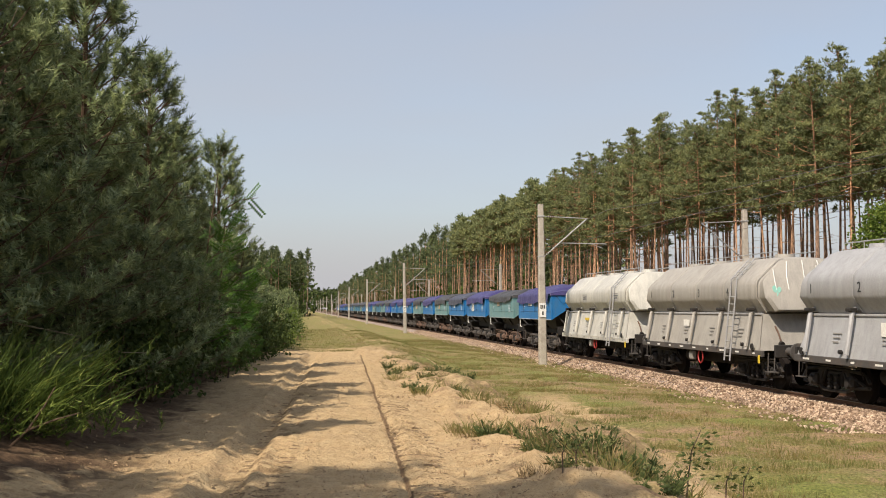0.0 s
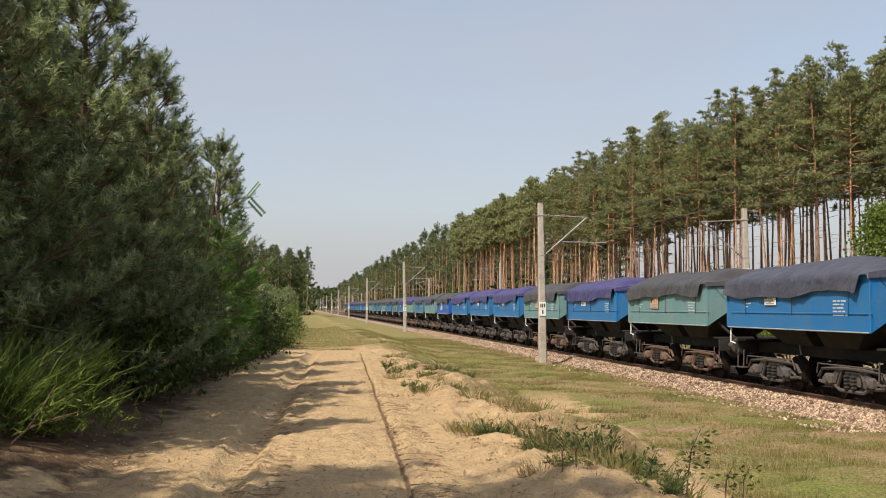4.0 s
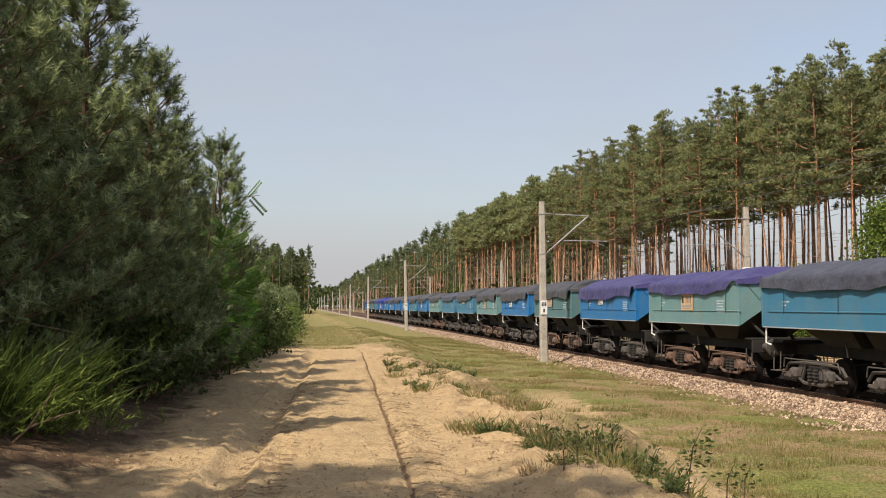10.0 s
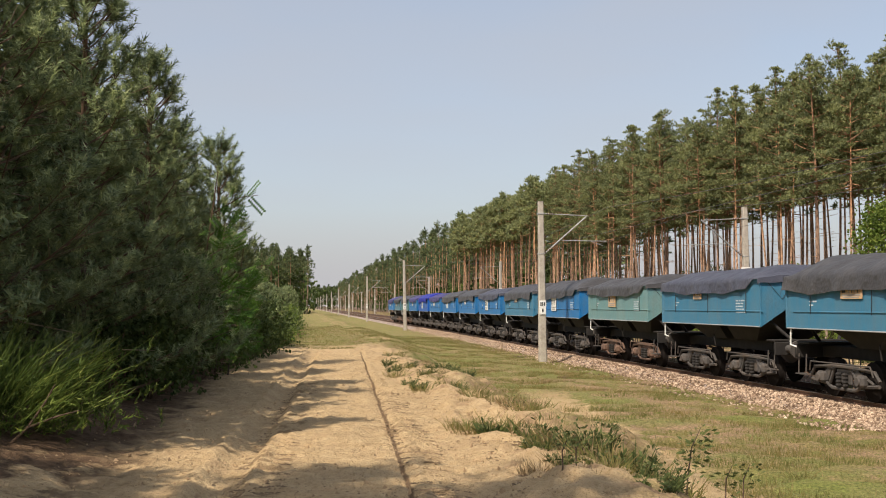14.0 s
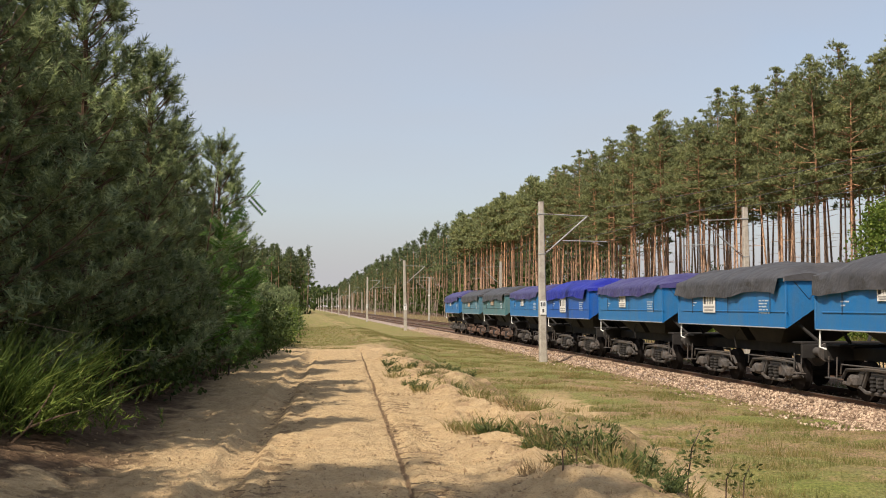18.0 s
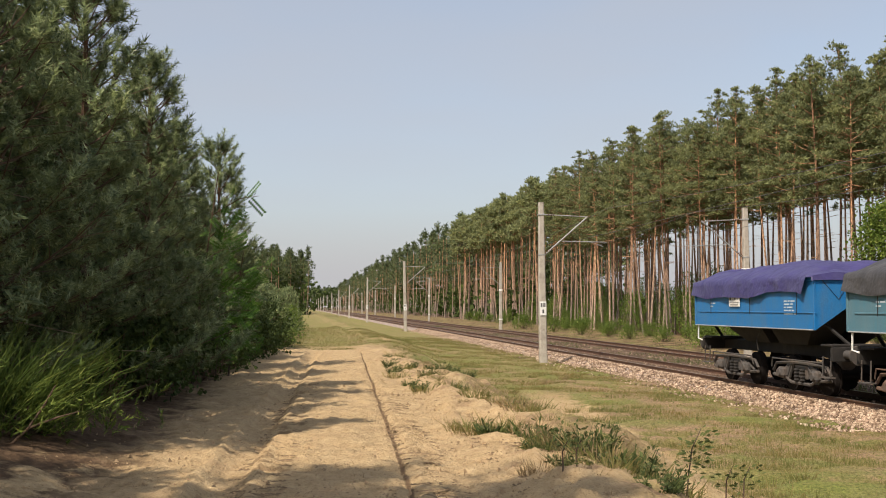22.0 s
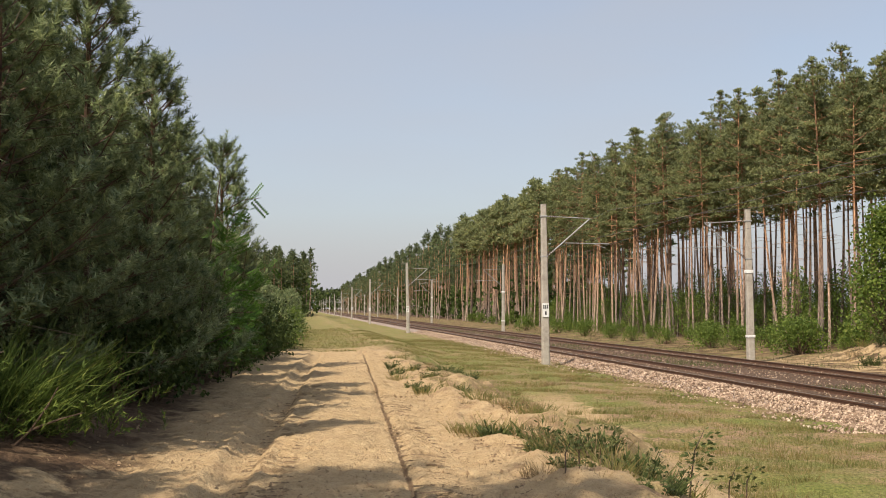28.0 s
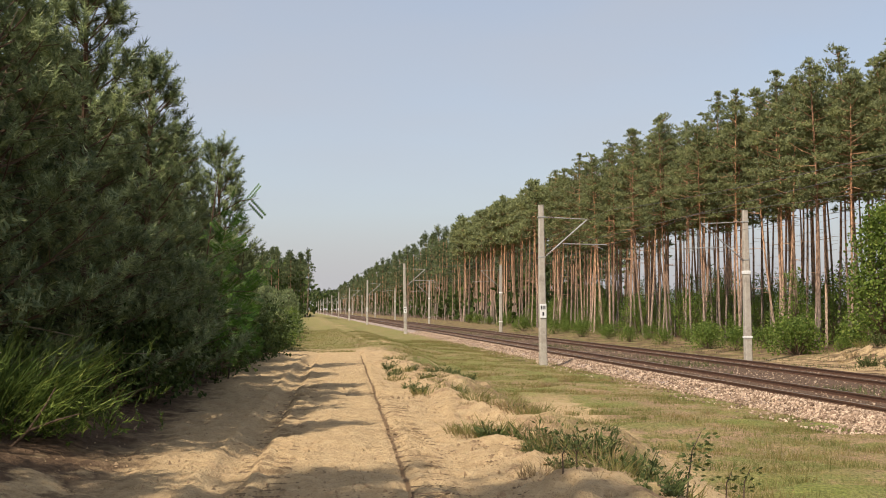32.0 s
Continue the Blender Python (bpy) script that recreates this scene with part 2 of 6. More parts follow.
M = {}
M["ground"] = ground_material()
M["concrete"] = worn("mast_concrete", (0.42, 0.38, 0.32), (0.22, 0.19, 0.16), 4.0, 0.8, 0.9)
M["steel"] = worn("galvanised_steel", (0.42, 0.42, 0.4), (0.25, 0.2, 0.16), 5.0, 0.7, 0.5, 0.5)
M["wire"] = worn("wire_metal", (0.16, 0.15, 0.14), (0.09, 0.08, 0.07), 5.0, 0.5, 0.5, 0.6)
M["insulator"] = worn("glazed_insulator", (0.12, 0.06, 0.035), (0.2, 0.15, 0.1), 9.0, 0.3, 0.25)
M["white"] = worn("white_enamel", (0.78, 0.78, 0.75), (0.5, 0.47, 0.42), 6.0, 0.5, 0.5)
M["stencil"] = worn("faded_stencil_white", (0.5, 0.55, 0.6), (0.25, 0.34, 0.42), 9.0, 0.7, 0.7)
M["ink"] = worn("black_lettering", (0.03, 0.03, 0.03), (0.09, 0.08, 0.08), 9.0, 0.3, 0.6)
M["rail"] = worn("rusty_rail", (0.12, 0.065, 0.042), (0.2, 0.11, 0.07), 8.0, 0.7, 0.6, 0.3)
M["railhead"] = worn("polished_railhead", (0.4, 0.36, 0.32), (0.22, 0.16, 0.12), 3.0, 0.6, 0.35, 0.85)
M["crumb"] = worn("sand_crumb", (0.36, 0.25, 0.145), (0.2, 0.135, 0.08), 2.0, 0.8, 0.95)
M["damp_clod"] = worn("damp_sand_clod", (0.2, 0.135, 0.08), (0.11, 0.075, 0.045), 2.0, 0.8, 0.95)
M["sleeper"] = worn("oiled_sleeper", (0.12, 0.085, 0.065), (0.24, 0.19, 0.15), 6.0, 0.8, 0.9)
M["stone"], nt_, bs_ = nodes_of("ballast_stone", 0.9, 0.0, 0.2)
gi_ = nt_.nodes.new("ShaderNodeNewGeometry")
rs_ = ramp(nt_, gi_.outputs["Random Per Island"], ((0.0, (0.12, 0.08, 0.055)), (0.5, (0.33, 0.235, 0.165)), (1.0, (0.64, 0.515, 0.385))))
nt_.links.new(mixc(nt_, 1.0, rs_.outputs["Color"], ramp(nt_, noise_node(nt_, 1.3).outputs["Fac"], ((0.3, (0.65, 0.62, 0.6)), (0.7, (1.15, 1.12, 1.1)))).outputs["Color"], "MULTIPLY"), bs_.inputs["Base Color"])
M["blue"] = worn("blue_wagon_paint", (0.011, 0.155, 0.41), (0.07, 0.18, 0.29), 1.3, 0.5, 0.5, runs=0.6)
M["bright_blue"] = worn("bright_blue_wagon_paint", (0.008, 0.1, 0.43), (0.045, 0.13, 0.31), 1.3, 0.35, 0.45, runs=0.6)
M["sky_blue"] = worn("faded_blue_wagon_paint", (0.04, 0.18, 0.3), (0.12, 0.21, 0.25), 1.3, 0.5, 0.6, runs=0.6)
M["teal"] = worn("teal_wagon_paint", (0.13, 0.265, 0.275), (0.23, 0.285, 0.26), 1.3, 0.5, 0.6, runs=0.6)
M["steel_teal"] = worn("bluish_teal_wagon_paint", (0.075, 0.19, 0.25), (0.16, 0.22, 0.24), 1.3, 0.5, 0.6, runs=0.6)
M["dull_teal"] = worn("dull_teal_wagon_paint", (0.075, 0.185, 0.2), (0.16, 0.18, 0.16), 1.3, 0.5, 0.65, runs=0.6)
M["grey_tarp"] = worn("grey_tarpaulin", (0.052, 0.05, 0.052), (0.09, 0.085, 0.084), 1.6, 0.6, 0.5, 0.0, 2.6, 1.0)
M["slate_tarp"] = worn("slate_tarpaulin", (0.055, 0.058, 0.08), (0.09, 0.09, 0.11), 1.6, 0.6, 0.5, 0.0, 2.6, 1.0)
M["purple_tarp"] = worn("violet_tarpaulin", (0.05, 0.043, 0.14), (0.08, 0.077, 0.15), 1.6, 0.6, 0.5, 0.0, 2.6, 1.0)
M["vivid_tarp"] = worn("blue_violet_tarpaulin", (0.011, 0.017, 0.25), (0.03, 0.035, 0.2), 1.6, 0.5, 0.5, 0.0, 2.6, 1.0)
M["frame"] = worn("dark_underframe", (0.022, 0.02, 0.019), (0.045, 0.038, 0.032), 3.0, 0.7, 0.8)
M["bogie"] = worn("dusty_bogie_steel", (0.075, 0.069, 0.065), (0.13, 0.1, 0.08), 3.0, 0.8, 0.8)
M["rust"] = worn("rusty_bogie_steel", (0.15, 0.092, 0.066), (0.085, 0.07, 0.062), 3.0, 0.8, 0.85)
M["wheel"] = worn("wheel_steel", (0.02, 0.017, 0.016), (0.032, 0.026, 0.022), 4.0, 0.6, 0.95, 0.0, 40.0, 0.2, 0.03)
M["cream"] = worn("cream_tank_paint", (0.52, 0.505, 0.45), (0.3, 0.28, 0.25), 0.9, 0.5, 0.45, runs=0.6)
M["tan"] = worn("dusty_tank_paint", (0.36, 0.338, 0.3), (0.24, 0.22, 0.195), 0.9, 0.6, 0.6, runs=0.6)
M["pale"] = worn("pale_grey_tank_paint", (0.36, 0.36, 0.365), (0.24, 0.235, 0.23), 0.9, 0.6, 0.5, runs=0.6)
M["mint"] = worn("pale_green_paint", (0.22, 0.48, 0.4), (0.32, 0.36, 0.33), 6.0, 0.5, 0.7)
M["red"] = worn("red_paint", (0.4, 0.03, 0.03), (0.25, 0.05, 0.04), 6.0, 0.4, 0.5)
M["yellow"] = worn("yellow_paint", (0.7, 0.5, 0.04), (0.4, 0.28, 0.05), 6.0, 0.4, 0.5)
M["placard"] = worn("paper_placard", (0.75, 0.73, 0.68), (0.5, 0.46, 0.4), 6.0, 0.5, 0.8)
M["print"] = worn("grey_print", (0.3, 0.29, 0.27), (0.42, 0.39, 0.36), 9.0, 0.6, 0.8)
M["orange"] = worn("tan_placard", (0.55, 0.36, 0.2), (0.6, 0.5, 0.38), 6.0, 0.5, 0.8)
M["young_bark"] = pine_bark("young_pine_bark", (0.1, 0.075, 0.055), (0.16, 0.095, 0.055), 1.0, 5.0)
M["pine_bark"] = pine_bark("tall_pine_bark", (0.3, 0.25, 0.21), (0.5, 0.295, 0.175), 1.5, 10.0)
M["dead_wood"] = worn("dead_pine_wood", (0.34, 0.27, 0.19), (0.2, 0.15, 0.1), 3.0, 0.6, 0.9)
M["orange_bough"] = worn("orange_bough_bark", (0.36, 0.2, 0.11), (0.2, 0.12, 0.075), 2.0, 0.7, 0.9)
M["bough"] = worn("bough_bark", (0.13, 0.085, 0.055), (0.07, 0.05, 0.035), 3.0, 0.6, 0.9)
M["needles"] = foliage("young_pine_needles", (0.1, 0.14, 0.065), (0.25, 0.305, 0.145), (0.41, 0.46, 0.26), 0.5, 0.25, 4.5, ((0.45, 0.5, 0.52), (1.45, 1.36, 1.18)))
M["high_needles"] = foliage("tall_pine_needles", (0.16, 0.19, 0.092), (0.28, 0.31, 0.148), (0.4, 0.41, 0.21), 0.6, 0.42, 0.8)
# darker far needles: the crowns' own shade is put into the colour
M["far_shaded_needles"] = foliage("far_pine_clumps", (0.07, 0.095, 0.045), (0.12, 0.15, 0.07), (0.18, 0.2, 0.095), 0.7, 0.2, 0.3)
M["leaves"] = foliage("bush_leaves", (0.08, 0.13, 0.027), (0.17, 0.24, 0.05), (0.28, 0.33, 0.09), 0.6, 0.4)
M["locust"] = foliage("locust_leaves", (0.05, 0.11, 0.02), (0.09, 0.19, 0.03), (0.15, 0.27, 0.05), 0.55, 0.35)
M["broom"] = foliage("broom_stems", (0.055, 0.09, 0.02), (0.13, 0.185, 0.04), (0.28, 0.33, 0.09), 0.6, 0.3)
M["grass"] = foliage("grass_blades", (0.15, 0.165, 0.055), (0.235, 0.21, 0.09), (0.36, 0.28, 0.165), 0.85, 0.35, 0.7, ((0.75, 0.9, 0.7), (1.25, 1.0, 0.95)))
M["weed"] = foliage("weed_leaves", (0.062, 0.085, 0.03), (0.115, 0.145, 0.05), (0.22, 0.205, 0.1), 0.7, 0.3)
# darker copy of the bush leaves: shade under the trees put into the colour
M["shaded_leaf"] = foliage("shade_leaves", (0.035, 0.055, 0.016), (0.07, 0.1, 0.028), (0.11, 0.14, 0.045), 0.75, 0.25)
M["dry"] = foliage("dry_stalks", (0.2, 0.14, 0.08), (0.3, 0.22, 0.12), (0.36, 0.28, 0.17), 0.9, 0.1)


# ---- mesh helpers ----
class Shape:
    """Collects the corners and faces of one mesh."""

    def __init__(self):
        self.v, self.f = [], []

    def add(self, vs, fs):
        o = len(self.v)
        self.v += [tuple(p) for p in vs]
        self.f += [tuple(i + o for i in q) for q in fs]
        return self

    def box(self, c, s, cut=0.0, rot=None):
        """A box of size s at c, with edges cut back."""
        hx, hy, hz = s[0] / 2, s[1] / 2, s[2] / 2
        k = min(cut, hx * 0.9, hy * 0.9, hz * 0.9)
        if k <= 0:
            vs = [(sx * hx, sy * hy, sz * hz) for sx in (-1, 1) for sy in (-1, 1) for sz in (-1, 1)]
            fs = [(0, 1, 3, 2), (4, 6, 7, 5), (0, 4, 5, 1), (2, 3, 7, 6), (0, 2, 6, 4), (1, 5, 7, 3)]
        else:
            bm = bmesh.new()
            bmesh.ops.create_cube(bm, size=1.0)
            for q in bm.verts:
                q.co = Vector((q.co.x * 2 * hx, q.co.y * 2 * hy, q.co.z * 2 * hz))
            bmesh.ops.bevel(bm, geom=bm.edges[:], offset=k, segments=1, affect="EDGES")
            bm.verts.index_update()
            vs = [tuple(q.co) for q in bm.verts]
            fs = [tuple(q.index for q in fc.verts) for fc in bm.faces]
            bm.free()
        m = (rot or Matrix.Identity(4)).to_3x3()
        return self.add([tuple(m @ Vector(p) + Vector(c)) for p in vs], fs)

    def tube(self, p0, p1, r0, r1=None, n=8, caps=True):
        p0, p1 = Vector(p0), Vector(p1)
        r1 = r0 if r1 is None else r1
        d = (p1 - p0).normalized()
        a = d.orthogonal().normalized()
        b = d.cross(a)
        vs = []
        for p, r in ((p0, r0), (p1, r1)):
            for i in range(n):
                w = 2 * math.pi * i / n
                vs.append(p + (a * math.cos(w) + b * math.sin(w)) * r)
        fs = [(i, (i + 1) % n, n + (i + 1) % n, n + i) for i in range(n)]
        if caps:
            fs += [tuple(range(n - 1, -1, -1)), tuple(range(n, 2 * n))]
        return self.add(vs, fs)

    def path(self, pts, radii, n=7):
        """A tube bent along points."""
        pts = [Vector(p) for p in pts]
        vs = []
        for i, p in enumerate(pts):
            d = (pts[min(i + 1, len(pts) - 1)] - pts[max(i - 1, 0)]).normalized()
            a = d.cross(Vector((0.31, 0.95, 0.05))).normalized()
            b = d.cross(a)
            r = radii[i] if isinstance(radii, (list, tuple)) else radii
            vs += [p + (a * math.cos(2 * math.pi * j / n) + b * math.sin(2 * math.pi * j / n)) * r for j in range(n)]
        fs = []
        for i in range(len(pts) - 1):
            for j in range(n):
                k = (j + 1) % n
                fs.append((i * n + j, i * n + k, (i + 1) * n + k, (i + 1) * n + j))
        fs += [tuple(range(n - 1, -1, -1)), tuple(range((len(pts) - 1) * n, len(pts) * n))]
        return self.add(vs, fs)

    def loft(self, rings, caps=True):
        """Rings of equal size joined one to the next."""
        n = len(rings[0])
        vs = [p for r in rings for p in r]
        fs = []
        for i in range(len(rings) - 1):
            for j in range(n):
                k = (j + 1) % n
                fs.append((i * n + j, i * n + k, (i + 1) * n + k, (i + 1) * n + j))
        if caps:
            fs += [tuple(range(n - 1, -1, -1)), tuple(range((len(rings) - 1) * n, len(rings) * n))]
        return self.add(vs, fs)

    def sheet(self, grid):
        """A grid of points, row by row."""
        n = len(grid[0])
        vs = [p for r in grid for p in r]
        fs = [(i * n + j, i * n + j + 1, (i + 1) * n + j + 1, (i + 1) * n + j) for i in range(len(grid) - 1) for j in range(n - 1)]
        return self.add(vs, fs)

    def mesh(self, name, material, smooth=35.0):
        me = bpy.data.meshes.new(name)
        me.from_pydata(self.v, [], self.f)
        bm = bmesh.new()
        bm.from_mesh(me)
        bmesh.ops.recalc_face_normals(bm, faces=bm.faces[:])
        bm.to_mesh(me)
        bm.free()
        if material:
            me.materials.append(material)
        if smooth:
            me.shade_smooth()
            me.set_sharp_from_angle(angle=radians(smooth))
        return me


def part(name, shape, material, parent, label="", smooth=35.0, at=None):
    """One mesh object under a thing or a part."""
    ob = new(name, shape.mesh(name, material, smooth) if isinstance(shape, Shape) else shape)
    ob.parent = parent
    if at is not None:
        ob.matrix_basis = at
    if label:
        ob["label"] = label
    return ob


def again(ob, at, parent=None):
    """The same part once more, on the same mesh."""
    o = new(ob.name.split(".")[0], ob.data)
    o.parent = parent or ob.parent
    o.matrix_basis = at
    if "label" in ob:
        o["label"] = ob["label"]
    return o


def thing(name, label, category, group="", kind="", at=None):
    ob = new(name)
    ob.empty_display_size = 0.2
    if at is not None:
        ob.matrix_basis = at
    return tagged(ob, label, category, group, kind)


def tri_mesh(name, pts, material):
    """A mesh of loose triangles from an array of their corners."""
    pts = np.ascontiguousarray(pts, dtype=np.float32).reshape(-1, 3)
    n = len(pts)
    me = bpy.data.meshes.new(name)
    me.vertices.add(n)
    me.vertices.foreach_set("co", pts.ravel())
    me.loops.add(n)
    me.loops.foreach_set("vertex_index", np.arange(n, dtype=np.int32))
    me.polygons.add(n // 3)
    me.polygons.foreach_set("loop_start", np.arange(0, n, 3, dtype=np.int32))
    me.update(calc_edges=True)
    me.materials.append(material)
    return me


RNG = np.random.default_rng(7)


def turned(dirs, spin):
    """Frames whose z axis lies along dirs, turned by spin about it."""
    d = dirs / np.linalg.norm(dirs, axis=1, keepdims=True)
    ref = np.where(np.abs(d[:, 2:3]) > 0.9, np.array([[1.0, 0, 0]]), np.array([[0, 0, 1.0]]))
    a = np.cross(ref, d)
    a /= np.linalg.norm(a, axis=1, keepdims=True)
    b = np.cross(d, a)
    c, s = np.cos(spin)[:, None], np.sin(spin)[:, None]
    return np.stack([a * c + b * s, b * c - a * s, d], axis=2)


def scatter(template, places, dirs, sizes, rng):
    """Copies of a template's points, set at places along dirs."""
    fr = turned(dirs, rng.uniform(0, 6.283, len(dirs)))
    out = np.einsum("kij,nj->kni", fr, template) * sizes[:, None, None] + places[:, None, :]
    return out.reshape(-1, 3)


def needle_shoot(count, length, needle, width, rng, spread=0.7):
    """A shoot along +z with needles round it."""
    pts = []
    for i in range(count):
        z = length * (0.02 + 0.95 * (i + 0.5) / count)
        w = rng.uniform(0, 6.283)
        lean = spread * rng.uniform(0.6, 1.2)
        d = np.array([math.cos(w) * math.sin(lean), math.sin(w) * math.sin(lean), math.cos(lean)])
        side = np.array([-math.sin(w), math.cos(w), 0.0]) * width
        p = np.array([0, 0, z])
        pts += [p - side, p + side, p + d * needle * rng.uniform(0.75, 1.1)]
    return np.array(pts)


def leaf_cluster(count, radius, size, rng):
    """Leaves of two triangles each in a loose ball."""
    pts = []
    for _ in range(count):
        p = rng.normal(0, radius * 0.5, 3)
        d = rng.normal(0, 1, 3) + np.array([0, 0, 0.6])
        d /= np.linalg.norm(d)
        s = np.cross(d, rng.normal(0, 1, 3))
        s /= np.linalg.norm(s)
        a, b = d * size, s * size * 0.42
        pts += [p, p + a * 0.5 + b, p + a, p, p + a, p + a * 0.5 - b]
    return np.array(pts)


# ---- ground ----
RAIL_Z = -0.6
TRACK_X = (13.75, 18.4)


def smooth01(v, lo, hi):
    t = np.clip((v - lo) / (hi - lo), 0, 1)
    return t * t * (3 - 2 * t)


def ground_z(x, y):
    """The lie of the land: sand road on a low bank, turf, stone bed with two tracks, forest floor."""
    x, y = np.asarray(x, float), np.asarray(y, float)
    far = smooth01(y, 38, 60)
    z = 0.25 * smooth01(-x, 1.7, 3.2) + 0.35 * smooth01(-x, 4, 14)
    edge = 3.3 + 0.35 * np.sin(y * 0.55) + 0.2 * np.sin(y * 1.37 + 1) - 0.35 * (1 - smooth01(y, 10, 14))
    z = z + 0.1 * np.exp(-((x - edge + 0.5) / 0.45) ** 2) * (1 - far) * (0.6 + 0.5 * np.sin(y * 0.8 + 2))
    z = z - 0.03 * np.exp(-((x - 1.2 - 0.04 * y) / 0.3) ** 2) * (1 - far) - 0.05 * np.exp(-((x + 1.0 - 0.043 * y) / 0.35) ** 2) * (1 - far)
    low = -0.82 * smooth01(x, edge, edge + 1.9 + 2.5 * far)
    z = z + low
    z = z - 0.35 * far * (1 - smooth01(np.abs(x), 2, 5))
    z = z - 0.13 * smooth01(x, 8, 11.7)
    z = z + 0.2 * smooth01(x, 11.9, 12.6) - 0.17 * smooth01(x, 19.8, 20.7)
    z = z + 0.2 * smooth01(x, 22, 27)
    bank = smooth01(x, 24.3, 27.6) * smooth01(y, 20, 34) * (1 - smooth01(y, 46, 54))
    z = z + (1.15 + 0.15 * np.sin(x * 2.1 + y) + 0.1 * np.sin(y * 1.9)) * bank
    return z


def build_ground():
    xs = np.concatenate([np.array([-1500, -700, -300, -140, -70, -40, -25, -16, -11, -8]), np.arange(-6, -2.2, 0.12), np.arange(-2.2, 4.6, 0.065), np.arange(4.6, 6.6, 0.12), np.arange(6.6, 22, 0.3),
                         np.arange(22, 34, 0.6), np.array([36, 40, 46, 55, 70, 100, 160, 300, 700, 1500])])
    ys = np.concatenate([np.array([-600, -200, -60, -25, -12, -6, -2, 1, 3, 5]), np.arange(6.5, 8.5, 0.1), np.arange(8.5, 17, 0.055), np.arange(17, 24, 0.09), np.arange(24, 34, 0.16), np.arange(34, 60, 0.4), np.arange(60, 130, 2.5),
                         np.array([140, 160, 190, 230, 280, 340, 420, 520, 650, 800, 1000, 1400, 2200, 3500])])
    X, Y = np.meshgrid(xs, ys)
    Z = ground_z(X, Y)
    n1 = np.zeros_like(Z)
    for i in range(X.shape[0]):
        if not (5 < ys[i] < 62):
            continue
        for j in range(X.shape[1]):
            x, y = X[i, j], Y[i, j]
            if -6 < x < 11.5:
                rough = 0.06 if x < 2.4 else 0.1
                q = noise.noise((x * 0.9, y * 0.9, 0.0)) * rough + noise.noise((x * 2.6, y * 2.6, 4.0)) * 0.035
                q += noise.noise((x * 5.0, y * 5.0, 9.0)) * 0.036 + noise.noise((x * 11.0, y * 11.0, 2.0)) * 0.022
                if 2.2 < x < 5.4:
                    q += (abs(noise.noise((x * 1.3, y * 1.1, 7.0))) * 0.13 + noise.noise((x * 4.0, y * 4.0, 3.0)) * 0.07) * (1 - min(max((y - 38) / 15, 0), 1))
                n1[i, j] = q
    # low wavy ridges across the road where wheels have churned it
    wave = np.sin(Y * 8.0 + 1.6 * np.sin(X * 2.1 + Y * 0.4) + 1.2 * np.sin(X * 5.3 - Y * 0.7))
    n1 += 0.022 * np.maximum(wave, -0.3) * smooth01(Y, 13.5, 16) * (1 - smooth01(Y, 34, 40)) * smooth01(X, -2.2, -1.4) * (1 - smooth01(X, 1.0, 1.6))
    # the wheel groove and the tread marks beside it
    g = 0.6 + 0.04 * Y + 0.02 * np.sin(Y * 1.1)
    on = (Y > 6) & (Y < 40)
    n1 -= np.where(on, 0.04 * np.exp(-((X - g) / 0.045) ** 2), 0)
    n1 += np.where(on, 0.02 * np.exp(-((X - g - 0.14) / 0.07) ** 2), 0)
    for c0, slope, amp in ((0.96, 0.03, 0.05), (-0.8, 0.042, 0.052), (1.75, 0.045, 0.03)):
        d = X - c0 - slope * Y + 0.03 * np.sin(Y * 0.9)
        n1 += np.where(on, amp * (0.55 + 0.45 * np.sin(Y * 0.8 + c0 * 3)) * np.exp(-(d / 0.19) ** 4) * np.tanh(2.5 * np.sin(Y * 19.0 + np.abs(d) * 14 + np.sin(Y * 2.3))), 0)
    d = X + 1.12 - 0.042 * Y
    n1 += np.where(on, (-0.05 + 0.012 * np.sin(d * 42)) * np.exp(-(d / 0.2) ** 4) + 0.04 * np.exp(-((np.abs(d) - 0.27) / 0.07) ** 2), 0)
    Z = Z + n1
    V = np.stack([X, Y, Z], axis=2).reshape(-1, 3)
    nr, nc = X.shape
    a = (np.arange(nr - 1)[:, None] * nc + np.arange(nc - 1)[None, :]).ravel()
    F = np.stack([a, a + 1, a + nc + 1, a + nc], axis=1)
    me = bpy.data.meshes.new("ground")
    me.vertices.add(len(V))
    me.vertices.foreach_set("co", V.astype(np.float32).ravel())
    me.loops.add(F.size)
    me.loops.foreach_set("vertex_index", F.astype(np.int32).ravel())
    me.polygons.add(len(F))
    me.polygons.foreach_set("loop_start", np.arange(0, F.size, 4, dtype=np.int32))
    me.update(calc_edges=True)
    me.materials.append(M["ground"])
    me.shade_smooth()
    return tagged(new("ground", me), "pale sand road beside dry turf and a broken-stone railway bed", "ground", kind="structure")


build_ground()


